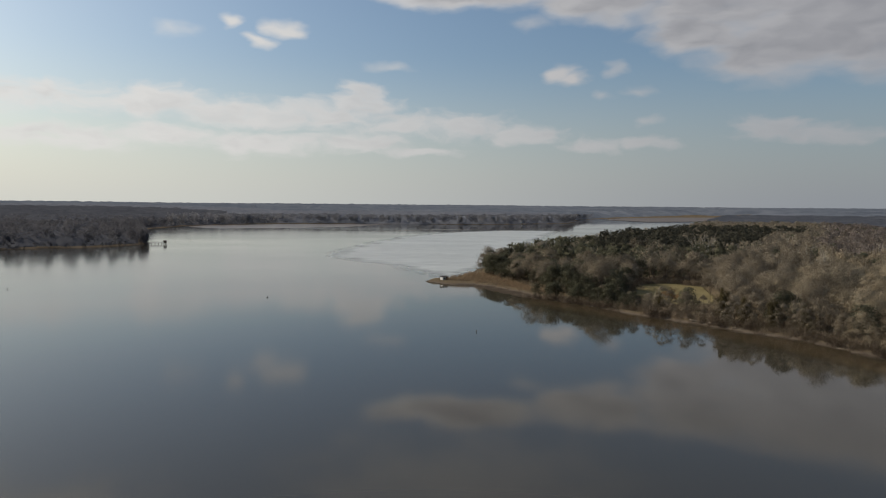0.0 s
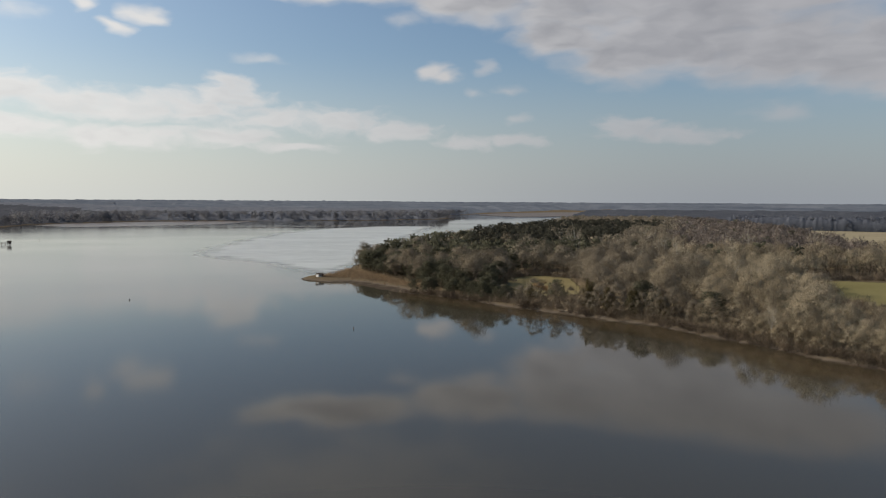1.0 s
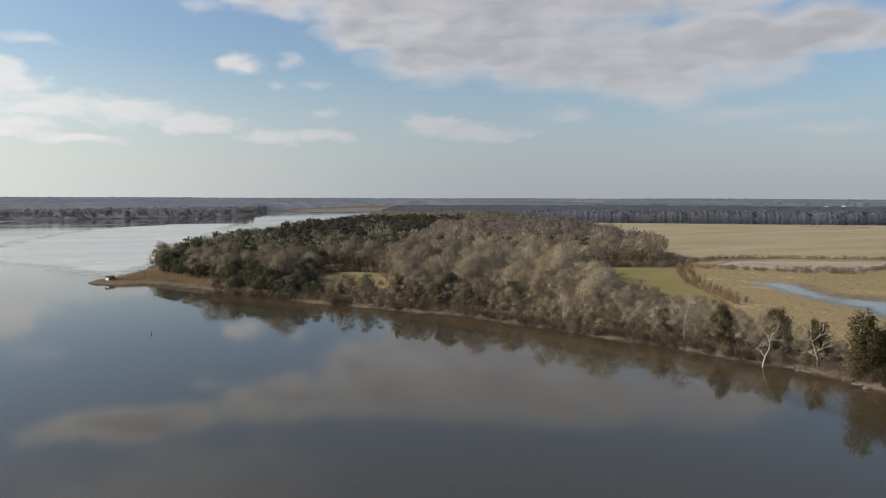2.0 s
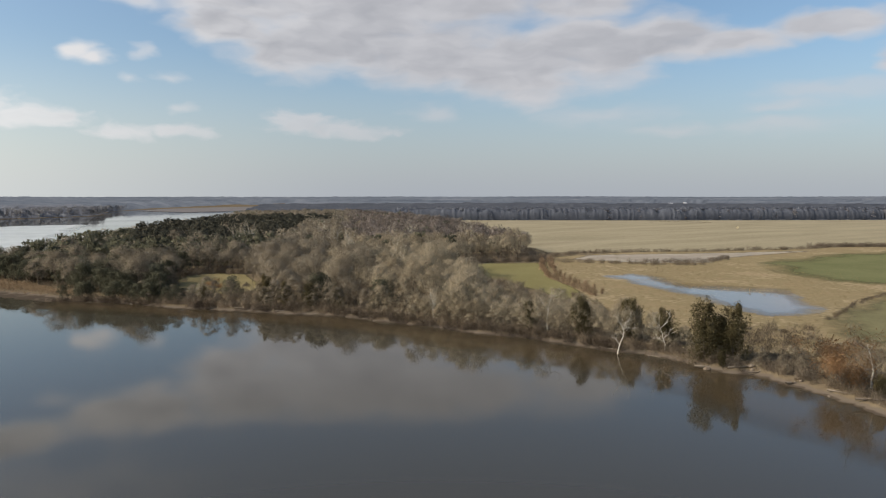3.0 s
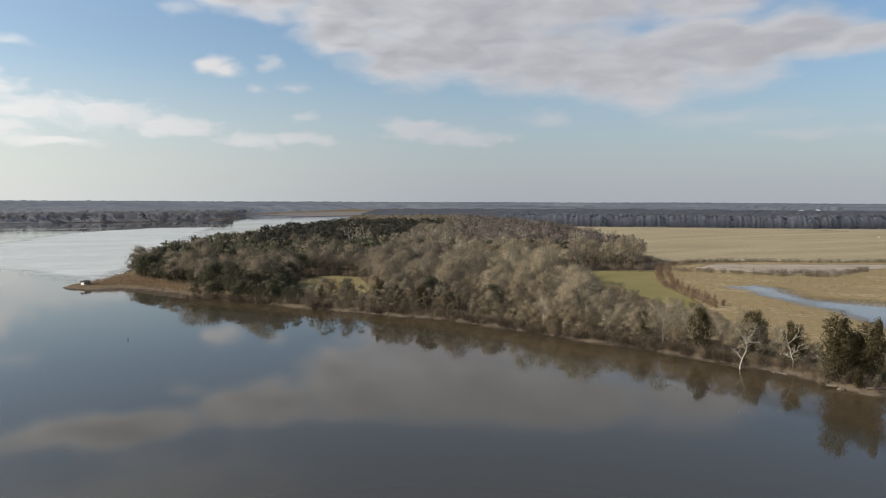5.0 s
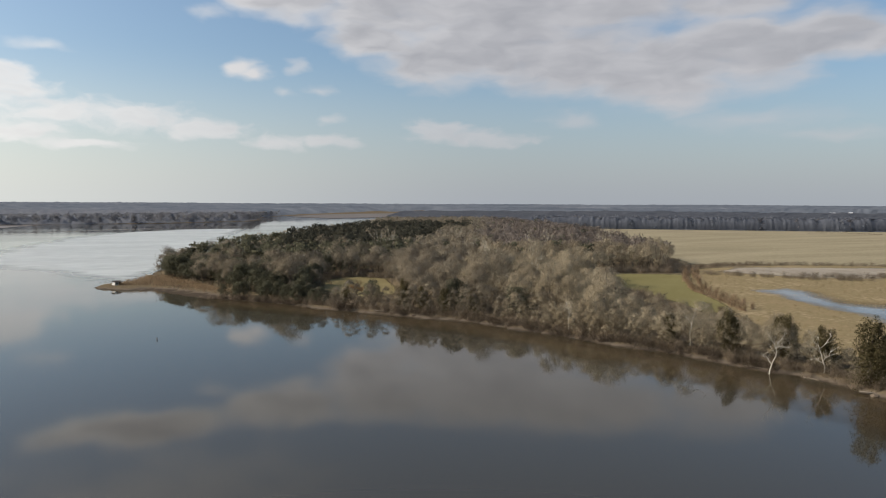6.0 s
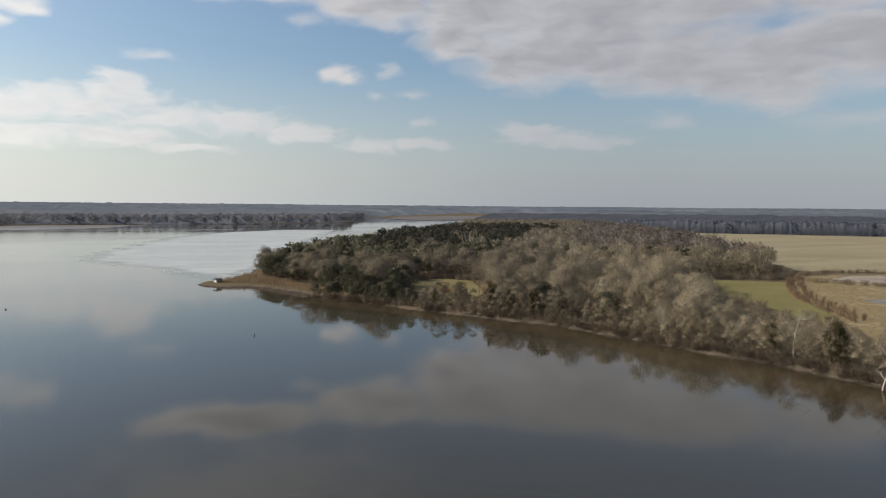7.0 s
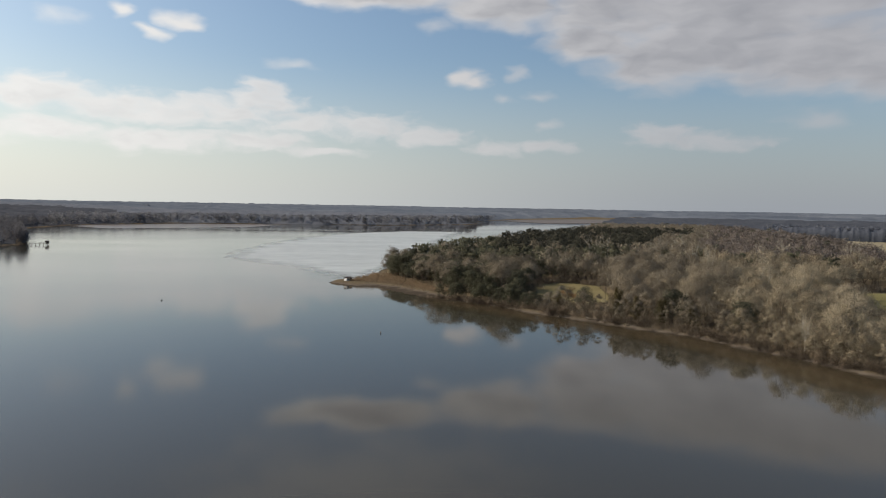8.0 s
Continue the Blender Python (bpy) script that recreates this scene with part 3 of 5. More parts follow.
patch("crop_field", [(395, 217), (485, 222), (560, 205), (640, 170), (480, 120), (345, 122), (335, 149), (355, 185)], 1.31, M["deep_green"],
      "green sown crop field beyond the pond", "field", 4, 60)
patch("grass_bank", [(320, 118), (279, 112), (240, 105), (217, 98), (203, 86), (200, 66), (215, 45), (300, 50), (350, 100)], 1.32, M["bank_grass"],
      "dull green grass bank near the lake shore", "grass", 4, 30)
patch("glade_grass", GLADE, 1.27, M["tawny"], "small tawny grass glade inside the woods", "grass", 3, 4)
patch("dry_clearing", [(178, 240), (184, 268), (212, 280), (232, 272), (214, 240), (196, 215)], 1.26, M["marsh"], "brown dry grass clearing beside the wheat", "grass", 3, 6)
patch("pond", [(267, 226), (286, 225), (284, 209), (264, 179), (280, 166), (288, 149), (262, 127), (249, 114), (231, 110), (221, 119), (225, 133),
               (241, 161), (251, 187)], 1.34, M["pond"], "shallow blue field pond with marshy edges", "pond", 2, 26)
patch("pond_margin", [(292, 222), (288, 208), (274, 183), (284, 166), (292, 147), (277, 138), (270, 152), (260, 172), (272, 200)], 1.352, M["marsh"],
      "thin straw standing in the pond's shallow side", "marsh", 2, 15, 0.55)
patch("mud_strip", [(-440, 1180), (-361, 1107), (-268, 1162), (-170, 1250), (-120, 1440), (-208, 1440), (-333, 1400), (-440, 1260)], 0.06, M["mud"],
      "low brown mud flat before the far shore", "mud", 12, 30)
patch("mud_bar", [(-125, 1020), (-74, 1078), (-10, 1148), (60, 1200), (60, 1210), (-14, 1162), (-76, 1092), (-128, 1030)], 0.04, M["mud"],
      "thin dark mud bar in the shallows", "mud", 4, 8)
patch("river_marsh", [(500, 2200), (560, 1900), (700, 2000), (1000, 2300), (1500, 3100), (1300, 3200), (900, 2850), (660, 2560)], 0.5, M["river_reeds"],
      "brown reed marsh beside the upper river", "marsh", 20, 40)
patch("shallows", [(35, 304), (46, 296), (63, 274), (85, 241), (111, 208), (124, 172), (135, 146), (142, 118), (147, 99), (148, 82), (144, 60), (138, 45),
                   (116, 30), (114, 55), (121, 80), (122, 100), (117, 122), (112, 142), (105, 164), (97, 192), (74, 226), (56, 252), (30, 286)], 0.008, M["shallows"],
      "brown murky shallow water along the bank", "water", 3, 22, 0.75)
patch("skim_ice", [(-88, 531), (-92, 604), (-80, 735), (-47, 907), (13, 1059), (108, 1158), (190, 1150), (100, 780), (45, 520), (14, 400), (2, 384),
                   (-15, 416), (-36, 470), (-58, 492)], 0.012, M["ice"], "thin pale sheet of skim ice on the shallows", "ice", 6, 50, 0.74)

# ---- builders ----


def part(name, me, parent, label=""):
    """Link a mesh as one part under a thing or a part."""
    ob = new(name, me)
    ob.parent = parent
    return tagged(ob, label)


def thing(name, x, y, z, label, category, group="", turn=0.0):
    ob = new(name)
    ob.matrix_basis = pose(x, y, z, 0, 0, turn)
    return tagged(ob, label, category, group)


def land_z(x, y):
    return float(height(np.array([(x, y)], float))[0])


class Shape:
    """Collects triangles."""

    def __init__(self):
        self.v, self.f, self.n, self.out = [], [], 0, []

    def tube(self, p, q, r0, r1, sides=4):
        p, q = np.array(p, float), np.array(q, float)
        d = q - p
        d = d / (np.linalg.norm(d) + 1e-9)
        a = np.cross(d, (0.31, 0.95, 0.05) if abs(d[1]) < 0.8 else (1, 0, 0))
        a /= np.linalg.norm(a)
        b = np.cross(d, a)
        t = np.arange(sides) * 6.28318 / sides
        ring = np.cos(t)[:, None] * a + np.sin(t)[:, None] * b
        self.v.append(np.concatenate([p + ring * r0, q + ring * r1]))
        i = np.arange(sides)
        j = (i + 1) % sides
        self.f.append(np.concatenate([np.stack([i, j, j + sides], 1), np.stack([i, j + sides, i + sides], 1)]) + self.n)
        self.n += 2 * sides

    def loose(self, a, b, c, out):
        """Single triangles, each turned to face the way its crown faces there."""
        flip = np.einsum("ij,ij->i", np.cross(b - a, c - a), out) < 0
        a, b = np.where(flip[:, None], b, a), np.where(flip[:, None], a, b)
        k = len(a)
        self.v.append(np.stack([a, b, c], 1).reshape(-1, 3))
        self.f.append(np.arange(3 * k).reshape(-1, 3) + self.n)
        self.out.append(np.repeat(out / (np.linalg.norm(out, axis=1)[:, None] + 1e-9), 3, 0))
        self.n += 3 * k

    def slivers(self, base, tip, width, rng, out=None):
        """Thin twigs or stalks: one long triangle each."""
        d = tip - base
        s = np.cross(d, rng.normal(size=d.shape))
        s *= (np.asarray(width) / (np.linalg.norm(s, axis=1) + 1e-9))[:, None]
        out = np.array((0, 0, 0.7)) + rng.normal(size=d.shape) * 0.6 if out is None else out
        self.loose(base - s / 2, base + s / 2, tip, out)

    def leaves(self, at, size, rng, out):
        """Small three-cornered clumps of leaf, any way up."""
        a, b = rng.normal(size=at.shape), rng.normal(size=at.shape)
        a *= (size / np.linalg.norm(a, axis=1))[:, None]
        b *= (size / np.linalg.norm(b, axis=1))[:, None]
        self.loose(at - a * 0.6, at + a * 0.6, at + b, out + rng.normal(size=at.shape) * 0.35)

    def arrays(self):
        return np.concatenate(self.v), np.concatenate(self.f), (np.concatenate(self.out) if self.out else None)

    def mesh(self, name, material):
        v, f, out = self.arrays()
        return raw_mesh(name, v, f, material, False, out if out is not None and len(out) == len(v) else None)


def grow(rng, tall, wide, fork, levels, kids, sides=(6, 4, 3, 3), lean=0.05, thick=0.022):
    """A bare tree: its wood as tubes, and the outermost ends as (point, direction) pairs."""
    wood, ends = Shape(), []

    def branch(p, d, length, r, level):
        steps = 3 if level < 2 else 2
        q = p
        for s in range(steps):
            d = d + rng.normal(size=3) * (0.10 if level == 0 else 0.22) + np.array((0, 0, 0.06 if level else 0.0))
            d /= np.linalg.norm(d)
            nxt = q + d * length / steps
            wood.tube(q, nxt, r * (1 - 0.45 * s / steps), r * (1 - 0.45 * (s + 1) / steps), sides[min(level, 3)])
            if level == levels:
                ends.append((nxt, d))
            q = nxt
            if level < levels and (level > 0 or s == steps - 1):
                many = kids[level] if level == 0 else max(1, kids[level] // steps + (rng.random() < 0.5))
                for k in range(many):
                    a = rng.uniform(0, 6.283)
                    out = np.array((math.cos(a), math.sin(a), 0.0))
                    if level == 0:
                        a = 6.283 * (k + rng.uniform(0.1, 0.9)) / many
                        out = np.array((math.cos(a), math.sin(a), 0.0))
                        up = rng.uniform(0.35, 1.5)
                        way = out * wide + np.array((0, 0, up * tall * 0.4))
                        ln = (tall * (1 - fork)) * rng.uniform(0.72, 1.0)
                        branch(q, way / np.linalg.norm(way), ln, r * 0.5, 1)
                    else:
                        way = d + out * rng.uniform(0.5, 1.0) + np.array((0, 0, rng.uniform(-0.15, 0.35)))
                        branch(q, way / np.linalg.norm(way), length * rng.uniform(0.38, 0.6), r * 0.42, level + 1)

    branch(np.array((0.0, 0.0, -0.4)), np.array((rng.normal() * lean, rng.normal() * lean, 1.0)), tall * fork, tall * thick, 0)
    return wood, ends


def fitted(wood, ends, tall, spread=99.0):
    """Scale a grown tree to its height, and keep its limbs within its crown."""
    k = tall * 0.93 / max(e[0][2] for e in ends)
    wide = k * max(np.hypot(v[:, 0], v[:, 1]).max() for v in wood.v)
    k = np.array((k * min(1, spread / wide), k * min(1, spread / wide), k))
    wood.v = [v * k for v in wood.v]
    return wood, [(e[0] * k, e[1]) for e in ends]


def twig_cloud(rng, ends, each, length, width):
    """Twigs at the ends of the branches."""
    crown = Shape()
    p = np.repeat(np.array([e[0] for e in ends]), each, 0)
    d = np.repeat(np.array([e[1] for e in ends]), each, 0)
    way = d * 0.7 + rng.normal(size=p.shape) * 0.75 + np.array((0, 0, 0.25))
    way /= np.linalg.norm(way, axis=1)[:, None]
    ln = length * rng.uniform(0.45, 1.25, len(p))
    base = p - d * rng.uniform(0, 0.9, len(p))[:, None] * length * 0.8 + rng.normal(size=p.shape) * length * 0.12
    crown.slivers(base, base + way * ln[:, None], width * rng.uniform(0.6, 1.4, len(p)), rng)
    return crown


def lobes(rng, tall, wide, many, low):
    """Centres and sizes of the rounded masses that make a crown's dome."""
    out = []
    for k in range(many):
        u = (k + 0.5) / many
        a = k * 2.39996 + rng.uniform(-0.5, 0.5)
        r = wide * 0.36 * math.sqrt(u) * rng.uniform(0.8, 1.15)
        z = tall * (0.80 - (0.80 - low - 0.16) * u ** 1.3 + rng.uniform(-0.05, 0.05))
        out.append((np.array((math.cos(a) * r, math.sin(a) * r, z)), wide * rng.uniform(0.15, 0.23)))
    return out


def dome(rng, tall, wide, many, each, length, width, low=0.3):
    """A rounded crown of bare twigs."""
    crown = Shape()
    for c, r in lobes(rng, tall, wide, many, low):
        v = rng.normal(size=(each, 3))
        v /= np.linalg.norm(v, axis=1)[:, None]
        v[:, 2] = np.where(v[:, 2] < -0.5, -v[:, 2], v[:, 2])
        base = c + v * r * rng.uniform(0.25, 0.95, each)[:, None] * np.array((1, 1, 0.85))
        way = v * 0.7 + rng.normal(size=v.shape) * 0.65 + np.array((0, 0, 0.12))
        way /= np.linalg.norm(way, axis=1)[:, None]
        ln = length * rng.uniform(0.4, 1.2, each)
        whole = (c - np.array((0, 0, tall * 0.45))) / wide
        crown.slivers(base - way * ln[:, None] * 0.5, base + way * ln[:, None] * 0.5, width * rng.uniform(0.6, 1.4, each), rng,
                      v * 0.75 + whole * 2.0 + rng.normal(size=v.shape) * 0.12)
    return crown


def ball(rng, n, shell=0.45):
    v = rng.normal(size=(n, 3))
    v /= np.linalg.norm(v, axis=1)[:, None]
    return v * (1 - shell * rng.random(n) ** 1.5)[:, None]


def pine_shapes(rng, tall, wide, tufts, leaves, size):
    """A pine: bare lower stem, crown of uneven needle masses on limbs."""
    wood, crown = Shape(), Shape()
    top = np.array((rng.normal() * 0.03 * tall, rng.normal() * 0.03 * tall, tall * 0.85))
    wood.tube((0, 0, -0.4), top * 0.5, tall * 0.018, tall * 0.013, 5)
    wood.tube(top * 0.5, top, tall * 0.013, tall * 0.004, 4)
    for c, r in lobes(rng, tall, wide, tufts, 0.06):
        wood.tube(top * min(0.95, max(0.35, c[2] / tall - 0.1)), c, 0.07, 0.03, 3)
        r *= rng.uniform(0.85, 1.15)
        v = ball(rng, leaves)
        crown.leaves(c + v * np.array((r, r, r * 0.66)) * rng.uniform(0.85, 1.15), size * rng.uniform(0.6, 1.3, leaves), rng,
                     v + np.array((0, 0, 0.25)) + (c - np.array((0, 0, tall * 0.4))) / wide * 0.6)
    return wood, crown


def cedar_shapes(rng, tall, wide, leaves, size):
    """A red cedar: dense, dark, egg-shaped with ragged outline down to the ground."""
    wood, crown = Shape(), Shape()
    wood.tube((0, 0, -0.4), (0, 0, tall * 0.8), tall * 0.02, tall * 0.006, 5)
    lobes = 34
    per = leaves // lobes
    for k in range(lobes):
        u = (k + rng.random()) / lobes
        body = wide * 0.5 * (math.sin(math.pi * min(1, 0.2 + u * 0.72)) ** 0.8) * rng.uniform(0.45, 0.95)
        a = rng.uniform(0, 6.283)
        c = np.array((math.cos(a) * body, math.sin(a) * body, tall * (0.08 + 0.86 * u)))
        r = wide * rng.uniform(0.13, 0.24) * (1.15 - 0.55 * u)
        v = ball(rng, per, 0.6)
        crown.leaves(c + v * np.array((r, r, r * 1.5)), size * rng.uniform(0.6, 1.3, per), rng, v + c * np.array((2 / wide, 2 / wide, 0)) * 0.5)
    v = ball(rng, leaves // 3, 0.9)
    crown.leaves(np.array((0, 0, tall * 0.5)) + v * np.array((wide * 0.3, wide * 0.3, tall * 0.45)), size * 1.5 * np.ones(leaves // 3), rng, v)
    return wood, crown


def shrub_shape(rng, tall, wide, n, width):
    s = Shape()
    a = rng.uniform(0, 6.283, n)
    r = wide * 0.5 * rng.random(n) ** 0.6
    base = np.stack([np.cos(a) * r * 0.7, np.sin(a) * r * 0.7, rng.random(n) ** 1.3 * tall * 0.75 - 0.2], 1)
    way = np.stack([np.cos(a) * 0.55, np.sin(a) * 0.55, np.ones(n)], 1) + rng.normal(size=(n, 3)) * 0.5
    way /= np.linalg.norm(way, axis=1)[:, None]
    s.slivers(base, base + way * (tall * 0.42 * rng.uniform(0.5, 1.2, n))[:, None], width * rng.uniform(0.6, 1.4, n), rng,
              np.stack([np.cos(a) * r / wide * 1.6, np.sin(a) * r / wide * 1.6, 0.25 + base[:, 2] / tall * 0.7], 1) + rng.normal(size=(n, 3)) * 0.3)
    return s


def joined(name, shapes, places, material, label, category, rng, sizes=(0.75, 1.2)):
    """Far or uncountable growth as one mesh: each place (x, y, z) takes one of the shapes, turned and scaled."""
    vs, fs, ns, tones, n = [], [], [], [], 0
    kinds = [s.arrays() if isinstance(s, Shape) else s for s in shapes]
    for x, y, z in places:
        v, f, out = kinds[rng.integers(len(kinds))]
        a, k = rng.uniform(0, 6.283), rng.uniform(*sizes)
        c, s = math.cos(a) * k, math.sin(a) * k
        vs.append(np.stack([v[:, 0] * c - v[:, 1] * s + x, v[:, 0] * s + v[:, 1] * c + y, v[:, 2] * k * rng.uniform(0.9, 1.1) + z], 1))
        fs.append(f + n)
        tones.append(np.full(len(v), rng.uniform(-0.6, 0.6), np.float32))
        if out is not None:
            ns.append(np.stack([(out[:, 0] * c - out[:, 1] * s) / k, (out[:, 0] * s + out[:, 1] * c) / k, out[:, 2]], 1))
        n += len(v)
    if not vs:
        return None
    me = raw_mesh(name, np.concatenate(vs), np.concatenate(fs), material, False, np.concatenate(ns) if ns else None)
    me.attributes.new("tone", "FLOAT", "POINT").data.foreach_set("value", np.concatenate(tones))
    return tagged(new(name, me), label, category, kind="stuff")


def scatter(rng, poly, gap):
    """Evenly uneven places inside a polygon, about gap apart."""
    p = np.array(poly)
    lo, hi = p.min(0), p.max(0)
    nx, ny = (np.ceil((hi - lo) / gap)).astype(int)
    i, j = np.meshgrid(np.arange(nx + 1), np.arange(ny + 1), indexing="ij")
    q = np.stack([i.ravel(), j.ravel()], 1) * gap + lo + rng.uniform(-0.48, 0.48, (i.size, 2)) * gap
    return q[inside(q, poly)]


def on_ground(q):
    return np.column_stack([q, height(q)])


def along(line, gap, rng, wander):
    """Places along a polyline."""
    out = []
    for a, b in zip(line, line[1:]):
        a, b = np.array(a, float), np.array(b, float)
        n = max(1, int(np.linalg.norm(b - a) / gap))
        for k in range(n):
            out.append(a + (b - a) * (k + rng.random()) / n + rng.normal(size=2) * wander)
    return np.array(out)


# ---- trees of the near wood and shore, each its own thing ----
rng = np.random.default_rng(11)
KINDS = defaultdict(list)


def template(kind, wood, crown, wood_mat, crown_mat):
    KINDS[kind].append((wood.mesh(kind + "_trunk", wood_mat), crown.mesh(kind + "_crown", crown_mat)))


FAR = defaultdict(list)
for k in range(7):
    h, wd = rng.uniform(13.5, 17.0), rng.uniform(11.5, 15.5)
    w, e = fitted(*grow(rng, h, 3.6, 0.24, 2, (6, 3), sides=(5, 3, 3, 3)), h, wd * 0.42)
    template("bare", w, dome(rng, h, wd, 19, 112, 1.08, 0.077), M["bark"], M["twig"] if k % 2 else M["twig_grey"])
for k in range(4):
    h, wd = rng.uniform(9.5, 11.0), rng.uniform(7, 9)
    w, e = fitted(*grow(rng, h, 2.8, 0.14, 2, (6, 3), thick=0.016, sides=(4, 3, 3, 3)), h, wd * 0.42)
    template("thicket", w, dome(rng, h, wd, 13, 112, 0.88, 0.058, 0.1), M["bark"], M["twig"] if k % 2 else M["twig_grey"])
for k in range(4):
    w, e = fitted(*grow(rng, 17, 5.4, 0.32, 3, (5, 6, 3), thick=0.026, sides=(6, 5, 4, 3)), 17, 5.2)
    template("sycamore", w, twig_cloud(rng, e, 3, 1.5, 0.05), M["white_bark"], M["twig_grey"])
for k in range(2):
    w, e = fitted(*grow(rng, 17, 5.0, 0.3, 3, (5, 6, 4), thick=0.017, sides=(6, 5, 4, 3)), 17)
    template("grey", w, twig_cloud(rng, e, 3, 1.6, 0.035), M["drift"], M["twig_grey"])
for k in range(4):
    w, c = pine_shapes(rng, 14.0, 11.5, 17, 150, 0.4)
    template("pine", w, c, M["bark"], M["pine"])
for k in range(3):
    w, c = cedar_shapes(rng, 14.5, 8.8, 4400, 0.31)
    template("cedar", w, c, M["bark"], M["cedar"])
for k in range(2):
    w, e = fitted(*grow(rng, 9.5, 2.6, 0.16, 3, (6, 5, 4)), 9.5)
    c = Shape()
    at = np.repeat(np.array([q[0] for q in e]), 24, 0)
    c.leaves(at + rng.normal(size=at.shape) * 0.6, 0.2 * rng.uniform(0.6, 1.3, len(at)), rng, (at - np.array((0, 0, 4.5))) / 3)
    template("oak", w, c, M["bark"], M["oak_leaf"])
# lighter shapes for the woods farther off
for k in range(6):
    h, wd = rng.uniform(13.5, 17.0), rng.uniform(11.5, 15.5)
    w, e = fitted(*grow(rng, h, 3.4, 0.26, 1, (5,), sides=(3, 3, 3, 3)), h, wd * 0.36)
    FAR["bare_wood"].append(w)
    FAR["mid"].append(dome(rng, h, wd, 16, 46, 1.15, 0.17))
    FAR["bare"].append(dome(rng, h, wd, 13, 8, 1.5, 0.7))
for k in range(4):
    FAR["pine"].append(pine_shapes(rng, 15.5, 9.5, 10, 11, 1.55)[1])
LABELS = {
    "bare": ("bare_tree", "bare grey-brown deciduous tree in the lakeside wood", "tree", "bare trees of the near wood"),
    "thicket": ("thicket_tree", "low bushy bare tree in the shore thicket", "tree", "thicket trees on the bank"),
    "sycamore": ("sycamore", "bare sycamore with pale white trunk and limbs", "tree", "white sycamores"),
    "grey": ("bare_tree", "slender grey bare tree on the lake bank", "tree", "bare trees of the near wood"),
    "pine": ("pine_tree", "dark olive-green pine among bare trees", "tree", "pines of the point"),
    "cedar": ("red_cedar", "dense dark green red cedar on the bank", "tree", "cedars on the bank"),
    "oak": ("oak_tree", "small oak holding russet dry leaves near the shore", "tree", ""),
}


def plant(kind, x, y, scale=1.0, z=None, which=None, lean=(0.0, 0.0), turn=None, label=""):
    z = float(height(np.array([(x, y)]))[0]) if z is None else z
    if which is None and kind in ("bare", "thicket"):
        # paler twigs right of a bearing from the eye, browner ones left of it
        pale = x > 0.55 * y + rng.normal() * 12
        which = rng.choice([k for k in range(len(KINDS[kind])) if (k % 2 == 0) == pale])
    which = rng.integers(len(KINDS[kind])) if which is None else which
    name, text, category, group = LABELS[kind]
    turn = rng.uniform(0, 360) if turn is None else turn
    tree = new(name)
    tree.matrix_basis = pose(x, y, z - 0.1, lean[0], lean[1], turn) @ Matrix.Diagonal((scale, scale, scale * rng.uniform(0.92, 1.08), 1))
    tagged(tree, label or text, category, group)
    part("trunk", KINDS[kind][which][0], tree)
    part("crown", KINDS[kind][which][1], tree)
    return tree


wood_spots = np.concatenate([scatter(rng, WOOD, 7.6), scatter(rng, [(26, 388), (28, 432), (66, 480), (95, 440), (90, 352), (74, 320), (70, 275), (58, 298), (48, 322), (36, 355)], 8.5)])
shore_d = to_shore(wood_spots)
GLADE_FRONT = [(66, 262), (96, 232), (108, 262), (126, 306), (104, 300), (84, 314), (74, 290)]
wood_spots = wood_spots[(shore_d > 3.5) & ~inside(wood_spots, GLADE) & ~inside(wood_spots, GLADE_FRONT)]
reach = np.hypot(wood_spots[:, 0], wood_spots[:, 1])
in_pines = inside(wood_spots, PINES)
in_belt = inside(wood_spots, DARK_BELT)
is_pine = (in_pines & (rng.random(len(reach)) < 0.72)) | (in_belt & (rng.random(len(reach)) < 0.9)) | (rng.random(len(reach)) < 0.025)
shore_d = to_shore(wood_spots)
edge_rank = np.argsort(reach + np.clip(shore_d, 0, 60) * 1.2)
near_id = set(edge_rank[:380].tolist())
counts = defaultdict(int)
far_bare, mid_bare, far_pale, mid_pale, far_pine, belt_pine = [], [], [], [], [], []
for i, (x, y) in enumerate(wood_spots):
    if i in near_id:
        kind = "pine" if is_pine[i] else ("thicket" if shore_d[i] < 14 and rng.random() < 0.6 else "bare")
        if counts[kind] < 270:
            counts[kind] += 1
            plant(kind, x, y, (rng.choice((0.8, 0.88, 0.96)) if kind == "pine" else rng.choice((0.72, 0.85, 0.95, 1.05, 1.18))) * rng.uniform(0.93, 1.07))
            continue
    # same split by bearing: paler crowns to the right
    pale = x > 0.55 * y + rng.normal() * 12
    (belt_pine if in_belt[i] and is_pine[i] else far_pine if is_pine[i] else
     (mid_pale if pale else mid_bare) if reach[i] < 500 else (far_pale if pale else far_bare)).append((x, y))
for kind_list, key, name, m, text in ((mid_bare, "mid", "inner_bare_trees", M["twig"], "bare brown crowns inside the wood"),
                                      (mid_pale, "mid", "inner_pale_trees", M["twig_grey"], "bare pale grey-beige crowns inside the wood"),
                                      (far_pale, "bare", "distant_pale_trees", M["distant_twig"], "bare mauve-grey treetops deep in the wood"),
                                      (belt_pine, "pine", "dark_pine_belt", M["belt"], "dark belt of pines deep in the wood"),
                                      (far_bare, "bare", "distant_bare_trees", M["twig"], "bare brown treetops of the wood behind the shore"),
                                      (far_pine, "pine", "distant_pine_trees", M["pine"], "dark pine crowns deeper in the wood")):
    joined(name, FAR[key], on_ground(np.array(kind_list)), m, text, "woods", np.random.default_rng(5), (0.72, 1.25))
